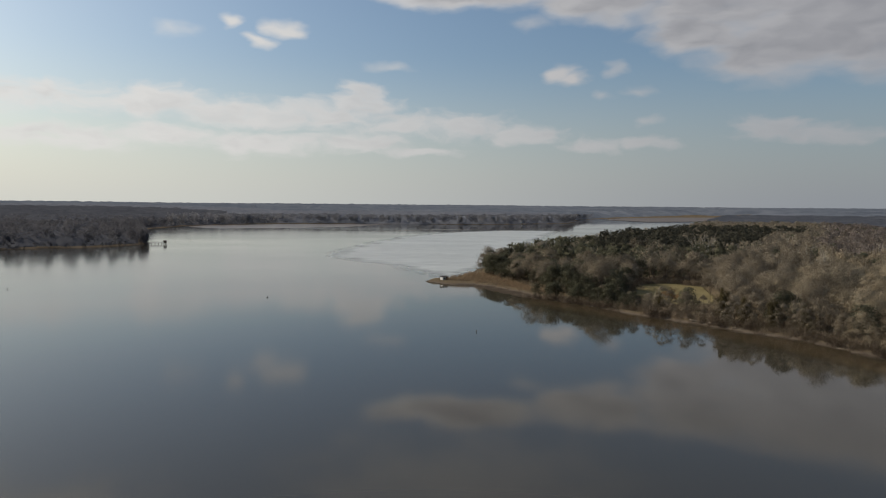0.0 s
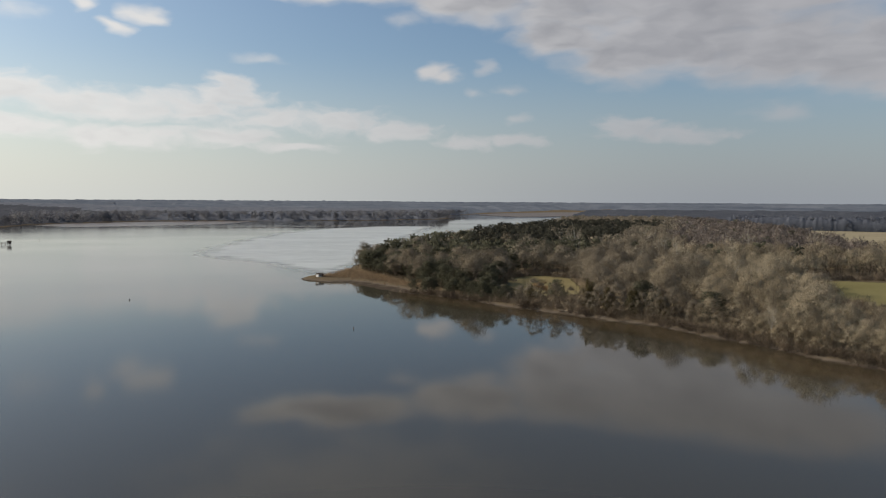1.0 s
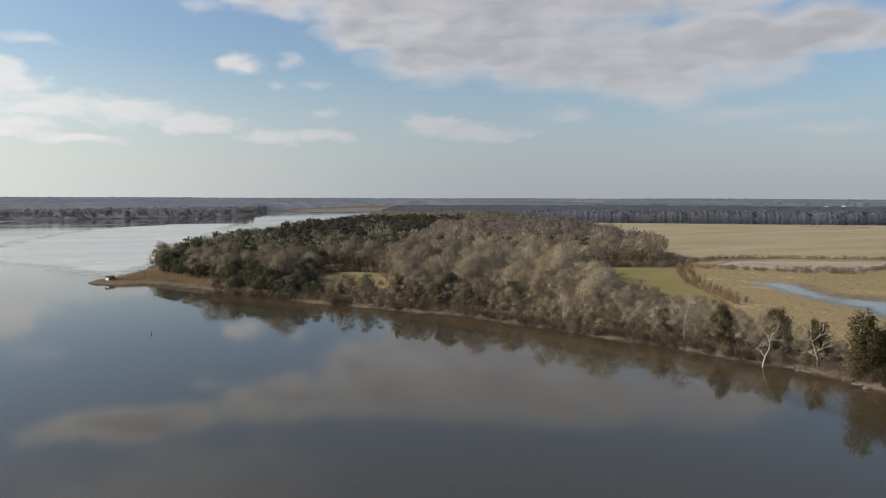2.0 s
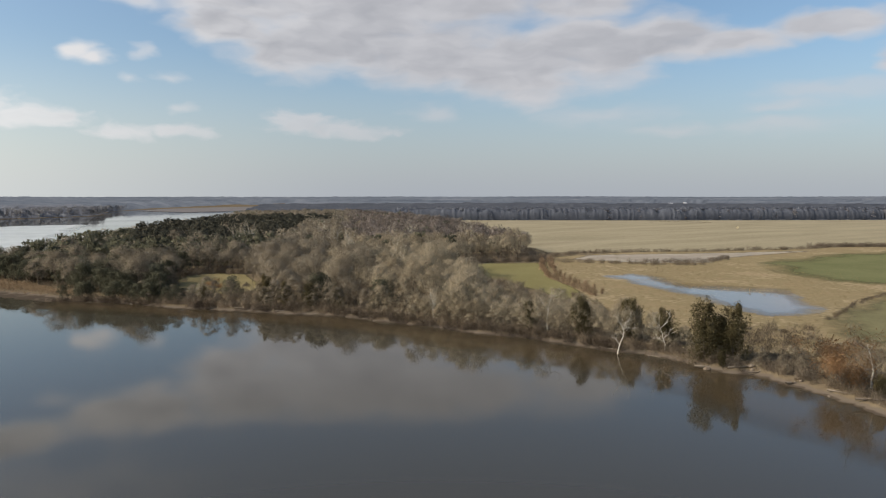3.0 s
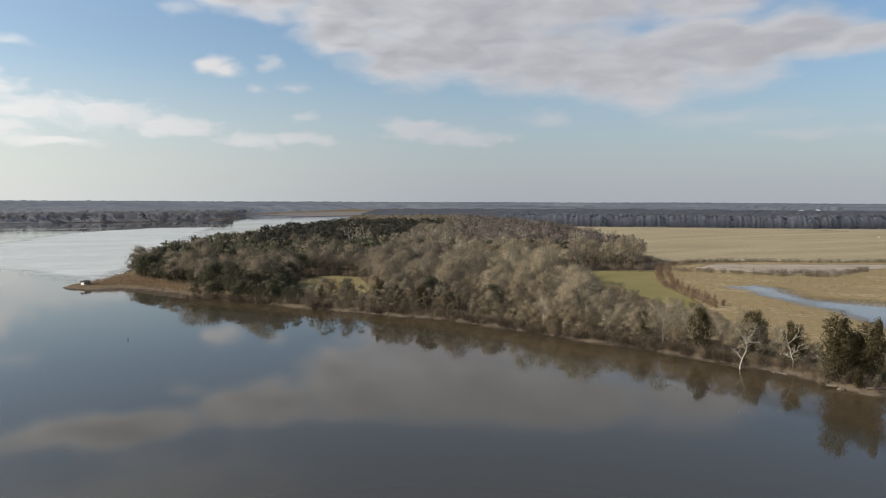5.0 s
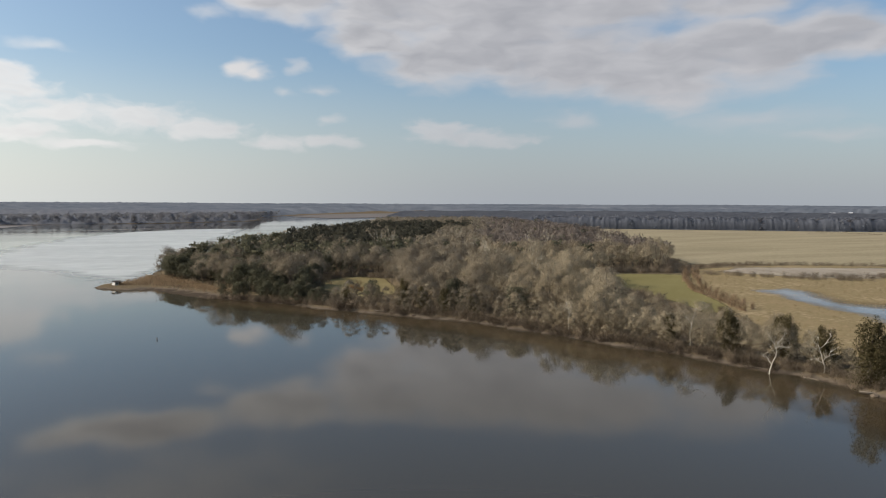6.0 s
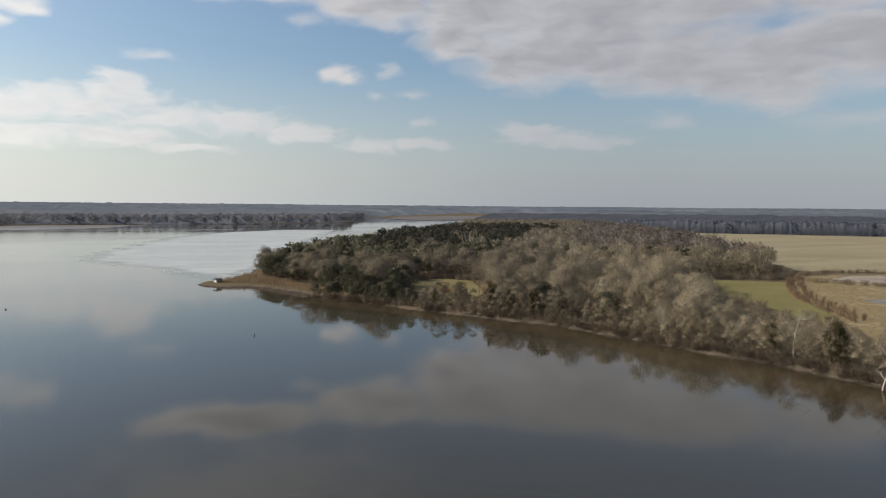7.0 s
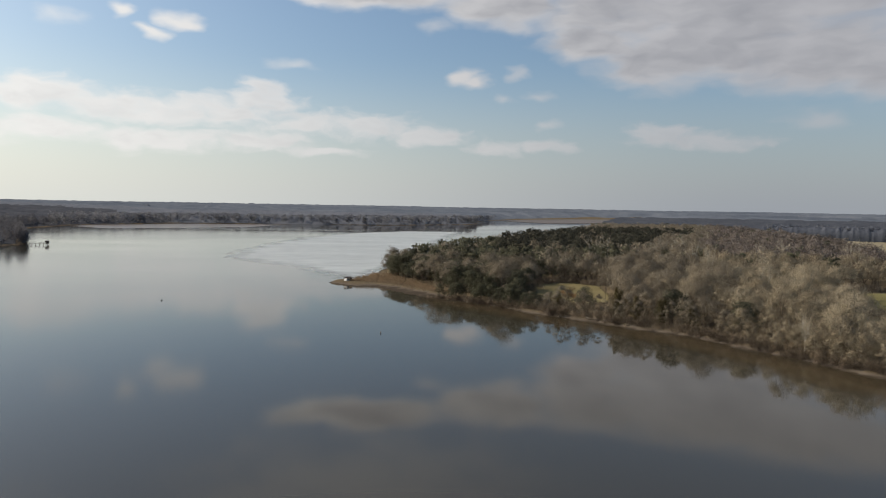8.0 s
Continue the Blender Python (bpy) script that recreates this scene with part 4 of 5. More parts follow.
joined("inner_tree_trunks", FAR["bare_wood"], on_ground(np.array(mid_bare + mid_pale)), M["bark"], "grey trunks and limbs of the wood", "woods",
       np.random.default_rng(5), (0.72, 1.25))

# shore thicket in front of the wheat field
for x, y in scatter(rng, [(121, 186), (140, 195), (160, 188), (170, 165), (166, 130), (160, 114), (150, 112), (145, 122), (139, 142), (130, 163)], 5.4):
    plant("thicket", x, y, rng.uniform(0.7, 1.08))
for x, y, s in ((191, 347, 1.3), (167, 260, 1.25), (170, 440, 1.4), (165, 448, 1.3), (286, 452, 1.3),
                (298, 443, 1.35), (334, 415, 1.25), (345, 440, 1.2), (338, 362, 0.95), (116, 226, 0.72), (159, 231, 0.9), (146, 178, 0.8),
                (128, 178, 0.62), (210, 400, 1.15), (240, 370, 1.1), (260, 520, 1.2)):
    plant("sycamore", x, y, s * 1.12)


def snag(x, y, limbs, label, thick=0.17, bark="white_bark"):
    """A nearly bare tree drawn limb by limb: each limb is a bent line of (across, up) points."""
    tree = thing("dead_tree", x, y, land_z(x, y), label, "tree", "dead trees on the bank", -37.0)
    low = np.random.default_rng(int(x * 7 + y))
    for k, line in enumerate(limbs):
        s, tw = Shape(), thick * (1.0 if k == 0 else 0.55)
        pts = [np.array((a, low.normal() * 0.35 if i else 0.0, z)) for i, (a, z) in enumerate(line)]
        if k:
            pts[0][1] = 0.0
        n = len(pts) - 1
        for i in range(n):
            mid = (pts[i] + pts[i + 1]) / 2 + low.normal(size=3) * 0.16
            r0, r1 = tw * (1 - 0.8 * i / n), tw * (1 - 0.8 * (i + 1) / n)
            s.tube(pts[i], mid, r0, (r0 + r1) / 2, 6)
            s.tube(mid, pts[i + 1], (r0 + r1) / 2, r1, 6)
            if k or i == n - 1:
                for j in range(3):
                    e = pts[i + 1] + low.normal(size=3) * np.array((1.1, 0.8, 0.5)) + np.array((0, 0, 0.9))
                    s.tube(mid + (pts[i + 1] - mid) * low.random(), e, r1 * 0.5 + 0.02, 0.02, 3)
        part("trunk" if k == 0 else "limb", s.mesh("snag_limb", M[bark]), tree)


snag(140.6, 114.6, [[(0, -0.5), (0.7, 3.2), (1.4, 6.6)], [(1.3, 6.4), (0.6, 8.0), (-0.4, 9.8)], [(1.4, 6.6), (2.3, 8.4), (3.7, 10.6)],
                    [(1.35, 6.5), (3.0, 6.9), (4.5, 6.8)], [(0.5, 2.6), (-0.6, 4.4), (-1.5, 4.9)]], "pale sycamore with crooked white trunk leaning over water")
snag(144.7, 143.7, [[(0, -0.5), (-0.3, 3.5), (0.1, 6.6), (1.3, 10.6)], [(1.2, 10.4), (2.2, 10.0), (4.6, 11.4)], [(0.0, 6.0), (-1.4, 7.6), (-2.0, 9.4)]],
     "dead sycamore with one pale bent limb", 0.22)
snag(152.7, 59.7, [[(0, -0.5), (0.1, 3.5), (-0.2, 6.2), (-1.4, 9.0)], [(-0.1, 5.4), (-1.3, 6.9)]], "thin white dead trunk with broken top", 0.2)
plant("grey", 154.5, 56.5, 0.95, label="tall grey bare tree spreading over the bank")
snag(149.6, 107.0, [[(0, -0.5), (-0.5, 3.0), (-1.2, 5.6), (-1.6, 8.2)], [(-0.4, 2.6), (1.0, 4.0), (1.4, 5.4)], [(-0.9, 4.6), (-2.6, 6.0), (-3.9, 6.3)],
                     [(-1.2, 5.6), (0.4, 7.0), (1.6, 8.8)], [(-1.3, 6.2), (-2.8, 7.6), (-3.2, 9.4)], [(-0.3, 2.2), (-1.8, 3.0), (-3.0, 2.8)]],
     "pale grey many-limbed bare tree on the bank", 0.11)
plant("cedar", 154.5, 110.5, 0.72)
for x, y, s in ((147.5, 94.5, 0.98), (152.5, 90, 0.92), (151.5, 93, 0.7), (145.5, 131, 0.78), (154.6, 122, 0.85), (146.4, 89, 0.28), (147.5, 56, 0.32), (97.8, 240.1, 0.72), (101.5, 232.4, 0.66), (106.0, 221.1, 0.64), (82.3, 262.3, 0.5), (141, 148, 0.6),
                (114, 216, 0.6), (98, 240, 0.55)):
    plant("cedar", x, y, s)
for x, y, s in ((149.5, 64, 1.25), (96, 290, 0.6), (158, 52, 0.5)):
    plant("oak", x, y, s)
plant("pine", 93.1, 263.2, 0.75)
plant("bare", 161, 62, 0.5)
for x, y in scatter(rng, [(150, 62), (156, 70), (166, 84), (164, 104), (160, 116), (151, 112), (148, 96), (150, 84), (148, 74)], 4.0):
    plant("thicket", x, y, rng.uniform(0.24, 0.44), label="low grey scrub tree on the rough bank")
for x, y in along([(a + 5.5, b + 2.5) for a, b in NEAR_SHORE[6:16]], 4.2, rng, 1.4):
    plant("thicket", x, y, rng.uniform(0.75, 1.1))
for x, y in along([(a + 4.0, b + 2.2) for a, b in NEAR_SHORE[3:7]], 4.2, rng, 1.0):
    plant("pine", x, y, rng.uniform(0.42, 0.68), label="small dark pine crowding the lake bank")
for x, y in along([(a + 3.0, b + 1.6) for a, b in NEAR_SHORE[5:15]], 4.6, rng, 0.9):
    plant("thicket", x, y, rng.uniform(0.34, 0.6), label="low bare tree leaning from the lake bank")
for x, y in scatter(rng, GLADE_FRONT, 5.5):
    if to_shore(np.array([(x, y)]))[0] > 2.5 and y < 268 + 0.2 * x:
        plant("thicket", x, y, rng.uniform(0.2, 0.34), label="low bare scrub tree between glade and lake")
for x, y in along([(46, 322), (54, 306), (66, 290), (74, 277), (82, 262), (92, 248)], 5.0, rng, 1.6):
    plant("pine" if x < 72 and rng.random() < 0.6 else "thicket", x, y, rng.uniform(0.5, 0.8))
for x, y in scatter(rng, [(149, 124), (160, 120), (160, 100), (154, 97), (151.5, 104), (150, 114)], 3.6):
    plant("thicket", x, y, rng.uniform(0.36, 0.62), label="tangled bare scrub tree behind the pale trunks")
plant("cedar", 97, 276, 0.42)
plant("bare", 113, 292, 0.75)
plant("thicket", 121, 300, 0.9)
for x, y, k, s in ((23, 402, 1, 1.25), (28, 411, 3, 1.3), (21, 394, 1, 0.8), (31, 398, 3, 1.1)):
    plant("thicket", x, y, s, which=k, label="round bare tree at the end of the point")
plant("thicket", 117, 283, 0.7)

# ---- brush, hedges, reeds ----
BRUSH = [shrub_shape(rng, 2.6, 3.6, 80, 0.1) for k in range(4)]
FINE = [shrub_shape(rng, 2.6, 3.6, 150, 0.056) for k in range(4)]
LOW = [shrub_shape(rng, 1.3, 2.6, 80, 0.09) for k in range(3)]
REED = [shrub_shape(rng, 2.0, 2.0, 60, 0.08) for k in range(3)]
TUFT = [shrub_shape(rng, 0.7, 1.4, 26, 0.08) for k in range(3)]
bank_line = [(x + 1.7, y + 0.8) for x, y in NEAR_SHORE[3:]]
edge_row = along([(x + 0.9, y + 0.5) for x, y in NEAR_SHORE[3:17]], 0.55, rng, 0.8)
edge_row = edge_row[ripple(edge_row, 26, 31) + 0.5 * ripple(edge_row, 9, 32) > -0.35]
joined("overhanging_brush", FINE, on_ground(edge_row), M["bank_twig"], "dark bare brush overhanging the water's edge", "brush", rng, (0.5, 1.15))
joined("bank_brush", FINE, on_ground(np.concatenate([along(bank_line[:17], 0.8, rng, 1.1), along([(x + 3.4, y + 0.6) for x, y in NEAR_SHORE[18:]], 1.0, rng, 0.9), along([(x + 3.2, y + 1.6) for x, y in NEAR_SHORE[4:20]], 0.8, rng, 1.2)])), M["shrub"], "tangled bare brush along the lake bank", "brush", rng, (0.35, 1.25))
rough_spots = scatter(rng, [(150, 78), (158, 88), (170, 105), (180, 120), (200, 105), (195, 80), (180, 60), (165, 40), (144, 40), (147, 60)], 3.3)
joined("rough_scrub", FINE + LOW, on_ground(rough_spots), M["shrub"], "grey-brown scrub on the rough bank", "brush", rng, (0.6, 1.6))
reed_spots = scatter(rng, [(0, 362), (14, 355), (26, 343), (37, 322), (45, 308), (48, 312), (42, 330), (36, 357), (26, 390), (16, 400), (8, 380)], 1.45)
joined("reed_bed", REED, on_ground(reed_spots), M["reed"], "dry orange-brown reeds on the sandy point", "reeds", rng, (0.35, 1.1))
joined("wheat_hedge", LOW, on_ground(along([(303, 306), (271, 274), (241, 239), (221, 201), (210, 183)], 1.0, rng, 0.8)),
       M["sapling"], "low russet brush under the sapling hedge", "hedge", rng, (0.7, 1.1))
brush_rows = [[(300, 306), (324, 326), (380, 331), (448, 286), (478, 277), (534, 255), (573, 256), (605, 231), (680, 215)],
              [(300, 300), (309, 288), (317, 277), (333, 252), (356, 230)], [(345, 262), (372, 238), (411, 249)]]
joined("field_brush", BRUSH, on_ground(np.concatenate([along(r, 1.1, rng, 2.2) for r in brush_rows])), M["shrub"],
       "dark brown brush strip between the fields", "brush", rng, (0.6, 1.35))
grass_spots = scatter(rng, [(206, 185), (241, 240), (302, 304), (352, 300), (400, 215), (352, 128), (300, 108), (232, 62), (190, 45), (172, 70), (170, 130), (188, 160)], 4.2)
pond_edge = [(266, 228), (290, 226), (285, 209), (266, 178), (280, 166), (285, 149), (260, 123), (249, 113), (229, 108), (219, 119), (223, 134), (239, 162), (249, 187)]
grass_spots = grass_spots[~inside(grass_spots, pond_edge) & ~inside(grass_spots, [(311, 115), (251, 107), (231, 104), (205, 80), (215, 50), (300, 60), (340, 100)])]
joined("marsh_grass", TUFT, on_ground(grass_spots), M["straw"], "straw-coloured tufts of marsh grass", "grass", rng, (0.6, 1.4))
joined("pond_grass", TUFT, on_ground(scatter(rng, [(284, 211), (266, 181), (281, 166), (288, 149), (266, 129), (262, 150), (258, 178), (268, 208)], 2.2)), M["straw"],
       "thin grass standing in the pond's wet edge", "grass", rng, (0.5, 1.3))
under = scatter(rng, WOOD, 5.4)
under_d = to_shore(under)
under = under[(under_d > 3) & (under_d < 26) & ~inside(under, GLADE)]
joined("understory", BRUSH, on_ground(under), M["shrub"], "bare brown underbrush at the wood's lakeside edge", "brush", rng, (0.7, 1.7))
wheat_edge = [(196, 214), (206, 250), (222, 288), (240, 316), (264, 321), (290, 307), (318, 337), (345, 362)]
glade_edge = [(84, 312), (92, 341), (102, 354), (120, 358), (130, 341)]
joined("edge_brush", BRUSH, on_ground(np.concatenate([along(wheat_edge, 0.9, rng, 2.6), along(glade_edge, 0.9, rng, 2.2)])), M["shrub"],
       "tangled brown brush under the wood's open edges", "brush", rng, (0.8, 1.9))
joined("dyke_brush", LOW, on_ground(along([(228, 102), (240, 105), (251, 108), (279, 114), (312, 117)], 0.8, rng, 0.7)), M["shrub"],
       "dark brush line along the low dyke", "brush", rng, (0.5, 0.9))
joined("ditch_brush", LOW, on_ground(along([(908.5, 683.0), (969.1, 668.5), (964.1, 608.9)], 1.1, rng, 1.0)), M["dark_shrub"], "thin dark ditch line in the stubble", "brush", rng, (0.5, 1.0))
joined("far_thicket", BRUSH, on_ground(along([(556, 264), (573, 257), (605, 234), (640, 222)], 0.7, rng, 3.5)), M["shrub"],
       "dense dark thicket at the field's edge", "brush", rng, (0.9, 1.7))
joined("wood_floor_brush", BRUSH, on_ground(scatter(rng, [(196, 214), (232, 322), (287, 306), (262, 318), (214, 290), (206, 250), (190, 184), (176, 176)], 4)),
       M["shrub"], "brown brush at the wood's edge by the wheat", "brush", rng, (0.5, 1.0))
sap = shrub_shape(rng, 3.4, 1.7, 150, 0.07).mesh("sapling_crown", M["sapling"])
sap_stem = Shape()
sap_stem.tube((0, 0, -0.2), (0, 0, 2.4), 0.06, 0.03, 4)
sap_stem = sap_stem.mesh("sapling_stem", M["bark"])
for x, y in np.concatenate([along([(303, 306), (271, 274), (241, 239), (221, 201), (210, 183)], 3.6, rng, 0.5),
                             along([(307, 303), (275, 271), (245, 236), (225, 199), (214, 181)], 4.2, rng, 0.7)]):
    s = new("sapling")
    s.matrix_basis = pose(x, y, 1.2, 0, 0, rng.uniform(0, 360)) @ Matrix.Scale(rng.uniform(0.8, 1.2), 4)
    tagged(s, "young sapling with russet dry leaves in a hedge row", "sapling", "hedge saplings by the wheat")
    part("stem", sap_stem, s)
    part("crown", sap, s)

# ---- far woods ----


def faced(crown, way, own):
    """The crown with its twigs turned mostly one way, as a closed canopy takes the light."""
    v, f, out = crown.arrays()
    s = Shape()
    s.loose(v[f[:, 0]], v[f[:, 1]], v[f[:, 2]], np.array(way) + out[f[:, 0]] * own)
    return s


far_turns = np.arange(-36, 75, 0.24)
far_radii = 570 * 1.009 ** np.arange(0, 245)
far_radii = far_radii[far_radii < 4940]
q = polar(far_radii, far_turns)
d_far, d_near = inland(q, FAR_LAND), inland(q, NEAR_LAND)
r = np.hypot(q[:, 0], q[:, 1])
gz = height(q)
FIELD_BACK = [(330, 345), (352, 352), (420, 480), (505, 640), (620, 900), (660, 1000), (850, 840), (1024, 700), (1331, 500), (1690, 370), (1500, 150), (300, 150)]
RIVER_MARSH = [(480, 2300), (540, 1850), (720, 1950), (1050, 2250), (1600, 3100), (1300, 3250), (900, 2900), (640, 2600)]
# farms and sheds in the distance: degrees across, metres off, length, height, turn
SHEDS = [(-13.9, 3300, 40, 7, 4), (-13.1, 3320, 26, 6, -6), (-12.35, 3280, 24, 6, 8), (36.3, 3400, 36, 6, 30), (37.4, 3450, 26, 5, 20), (51.5, 3050, 38, 7, 35), (52.3, 3050, 26, 6, 35),
         (53.7, 2900, 18, 6, 70), (54.6, 3050, 22, 6, 20), (55.4, 2750, 18, 6, 20), (55.7, 3000, 12, 9, 30), (68.3, 3500, 56, 9, 20), (69.2, 3500, 46, 9, 20)]
clearing = ripple(q, 620, 21) + 0.5 * ripple(q, 260, 22)
hollow = (clearing > 1.25) & (r > 1900)
for across_deg, off, *_ in SHEDS:
    a = math.radians(across_deg)
    u = q @ np.array((math.sin(a), math.cos(a)))
    w = np.abs(q @ np.array((math.cos(a), -math.sin(a))))
    hollow |= (w < 75) & (u > off - 650) & (u < off + 60)
tree_land = (((d_far > 6) | ((d_near > 20) & (r > 1050) & (inland(q, FIELD_BACK) < -4) & ~inside(q, WOOD))) & ~hollow & ~inside(q, RIVER_MARSH))
tall = 13.5 + 2.2 * ripple(q, 90, 23) + np.random.default_rng(3).normal(size=len(q)) * 0.8
tall = np.where(d_near > 0, tall * 0.7 + 9.5, tall + np.where(r > 1150, 4.0, 0.0))
brink = np.where(d_far > 0, d_far - 14, np.minimum(-inland(q, FIELD_BACK) - 14, d_near - 14))
brink = np.where(r > 1500, np.minimum(brink, (-inland(q, RIVER_MARSH) - 2) * 0.4), brink)
tall = tall * np.clip(brink / 22, 0.02, 1) ** 0.6
cz = np.where(tree_land, gz + tall - np.where(r < 1900, np.minimum(4.0, tall * 0.5), 0), gz - 2.5)
faces = grid_faces(len(far_radii), len(far_turns), False)
faces = faces[tree_land[faces].any(1)]
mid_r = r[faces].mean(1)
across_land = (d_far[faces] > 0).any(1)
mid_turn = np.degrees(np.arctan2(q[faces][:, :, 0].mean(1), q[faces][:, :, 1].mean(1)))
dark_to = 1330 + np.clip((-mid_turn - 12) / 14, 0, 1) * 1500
# each step of distance takes a colour with more haze painted in
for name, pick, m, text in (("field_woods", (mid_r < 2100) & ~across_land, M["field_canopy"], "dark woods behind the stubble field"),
                            ("far_woods", (mid_r < dark_to) & across_land, M["canopy"], "dark winter woods on the headland with faint haze in their colour"),
                            ("shore_woods", (mid_r >= dark_to) & (mid_r < np.maximum(2100, dark_to + 700)) & across_land, M["mid_haze"], "winter woods across the lake with grey haze put into their colour"),
                            ("horizon_woods", np.where(across_land, mid_r >= np.maximum(2100, dark_to + 700), mid_r >= 2100), M["far_haze"], "woods reaching to the horizon with blue haze put into their colour")):
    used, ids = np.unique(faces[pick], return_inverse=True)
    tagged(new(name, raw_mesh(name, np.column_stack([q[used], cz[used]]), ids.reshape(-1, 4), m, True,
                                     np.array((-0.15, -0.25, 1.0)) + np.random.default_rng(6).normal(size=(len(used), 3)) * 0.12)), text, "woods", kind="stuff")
STRIP = [(640, 1012), (850, 852), (1024, 712), (1331, 512), (1690, 382)]
shore_rows = np.concatenate([along(FAR_LAND[4:22], 5.0, rng, 2.5), along(FAR_LAND[4:22], 5.0, rng, 9.0)])
strip_rows = np.concatenate([along(STRIP, 9.0, rng, 2.6) + np.array((4, 6)), along(STRIP, 9.0, rng, 2.5) + np.array((7, 10))])
HOUSES = [(-112, 1501, -52, 9, 7, 5.0, "white two-storey house among bare trees on the far shore"),
          (-80, 1496, -35, 16, 6, 3.0, "long low white cottage by the far shore"),
          (178, 1592, -48, 8, 7, 3.6, "small white house near the far river mouth")]
clear_of = np.min([np.hypot(shore_rows[:, 0] - h[0], (shore_rows[:, 1] - h[1] + 8) * 0.6) for h in HOUSES], 0)
shore_rows = shore_rows[(to_shore(shore_rows) > 2) & (clear_of > 6)]
dark_part = np.degrees(np.arctan2(strip_rows[:, 0], strip_rows[:, 1])) + rng.normal(size=len(strip_rows)) * 3 < 54
EDGE = [faced(dome(rng, 15.5, 12, 13, 12, 2.0, 0.7, -0.05), (-0.3, -0.45, 0.8), 0.15) for k in range(4)]
by_head = np.hypot(shore_rows[:, 0], shore_rows[:, 1]) < 1250
low_rows = np.concatenate([along(FAR_LAND[4:12], 3.0, rng, 0.8), along(FAR_LAND[4:12], 3.0, rng, 2.0)])
low_rows = low_rows[to_shore(low_rows) > 0.2]
joined("headland_brush", [faced(dome(rng, 5, 5, 7, 12, 1.2, 0.4, -0.1), (-0.3, -0.45, 0.8), 0.15) for k in range(3)], on_ground(low_rows), M["far_top"],
       "low dark brush along the headland's waterline", "brush", rng, (0.5, 1.1))
tip_row = along([(-287.5, 668), (-297.5, 691), (-347, 801), (-449, 1022)], 4.0, rng, 0.8)
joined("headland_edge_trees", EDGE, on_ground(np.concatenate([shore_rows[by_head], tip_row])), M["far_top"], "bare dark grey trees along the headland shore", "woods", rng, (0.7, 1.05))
joined("far_shore_trees", EDGE, on_ground(shore_rows[~by_head]), M["shore_top"], "bare trees lining the far shore, greyed by haze in their colour", "woods", rng, (1.0, 1.3))


def wood_edge(name, line, tall, deep, material, label, seed):
    """The closed, lumpy edge of a far wood: rounded crowns side by side, sloping back to its canopy."""
    rr = np.random.default_rng(seed)
    at, out = [], []
    for a, b in zip(line, line[1:]):
        a, b = np.array(a, float), np.array(b, float)
        n = int(np.linalg.norm(b - a) / 2.2)
        back = np.array(((a - b)[1], (b - a)[0])) / np.linalg.norm(b - a)
        for k in range(n):
            at.append(a + (b - a) * k / n)
            out.append(back)
    at, out = np.array(at), np.array(out)
    run = np.arange(len(at)) * 2.2
    lump = np.clip(0.5 + 0.5 * ripple(at, 9, seed) + 0.3 * ripple(at, 31, seed + 2), 0, 1)
    top = tall * (0.9 + 0.1 * lump + 0.06 * ripple(at, 45, seed + 1) + 0.03 * rr.normal(size=len(at)))
    v = []
    for up, in_by in ((-0.05, 0.0), (0.25, -0.05), (0.5, 0.0), (0.72, 0.12), (0.88, 0.34), (0.97, 0.62), (1.0, 1.0)):
        shift = in_by * deep - 0.7 * lump * (1 - in_by) + rr.normal(size=len(at)) * 0.15
        spot = at + out * shift[:, None]
        v.append(np.column_stack([spot, height(spot) + top * up + rr.normal(size=len(at)) * 0.25]))
    me = raw_mesh(name, np.concatenate(v), grid_faces(len(v), len(at), False)[:, ::-1], material, True)
    return tagged(new(name, me), label, "woods", kind="stuff")


# the blue-grey of this edge is haze put into its colour
wood_edge("dark_wood_edge", STRIP[:4], 19.5, 14.0, M["dark_edge"], "dark edge of the wood behind the stubble, haze blue in its colour", 41)
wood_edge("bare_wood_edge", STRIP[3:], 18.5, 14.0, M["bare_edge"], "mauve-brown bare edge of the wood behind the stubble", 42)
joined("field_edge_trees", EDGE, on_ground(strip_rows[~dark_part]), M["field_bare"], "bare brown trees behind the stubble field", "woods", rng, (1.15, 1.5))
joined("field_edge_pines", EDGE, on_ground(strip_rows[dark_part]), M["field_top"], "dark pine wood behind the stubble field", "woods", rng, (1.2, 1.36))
# open crowns over the far woods
FAR_CROWNS = []
for k in range(6):
    c = dome(rng, rng.uniform(14.5, 17.0), rng.uniform(11, 14), 12, 7, 2.3, 0.75, 0.25)
    FAR_CROWNS.append(faced(c, (-0.15, -0.25, 1.0), 0.2))
HEADLAND = [(-1000, 395), (-600, 462), (-420, 532), (-364, 573), (-346, 599), (-310, 613), (-288, 668), (-298, 692), (-347, 800), (-452, 1030), (-457, 1232), (-800, 1300), (-900, 900)]
crowns = scatter(rng, HEADLAND, 12.5)
crowns = np.concatenate([crowns, along([(-289, 671), (-299, 693), (-349, 802), (-445, 1015)], 5.0, rng, 1.2)])
crowns = crowns[(to_shore(crowns) > 0.4) & (np.degrees(np.arctan2(crowns[:, 0], crowns[:, 1])) > -37)]
joined("headland_trees", FAR_CROWNS, on_ground(crowns), M["far_top"], "bare dark grey treetops of the headland wood", "woods", rng, (0.8, 1.15))
crowns = scatter(rng, [(-470, 1240), (-331, 1436), (-101, 1476), (80, 1496), (189, 1580), (290, 1655), (330, 1765), (300, 1900), (100, 1700), (-120, 1620), (-400, 1560), (-560, 1400)], 12.5)
clear_of = np.min([np.hypot(crowns[:, 0] - h[0], (crowns[:, 1] - h[1] + 8) * 0.6) for h in HOUSES], 0)
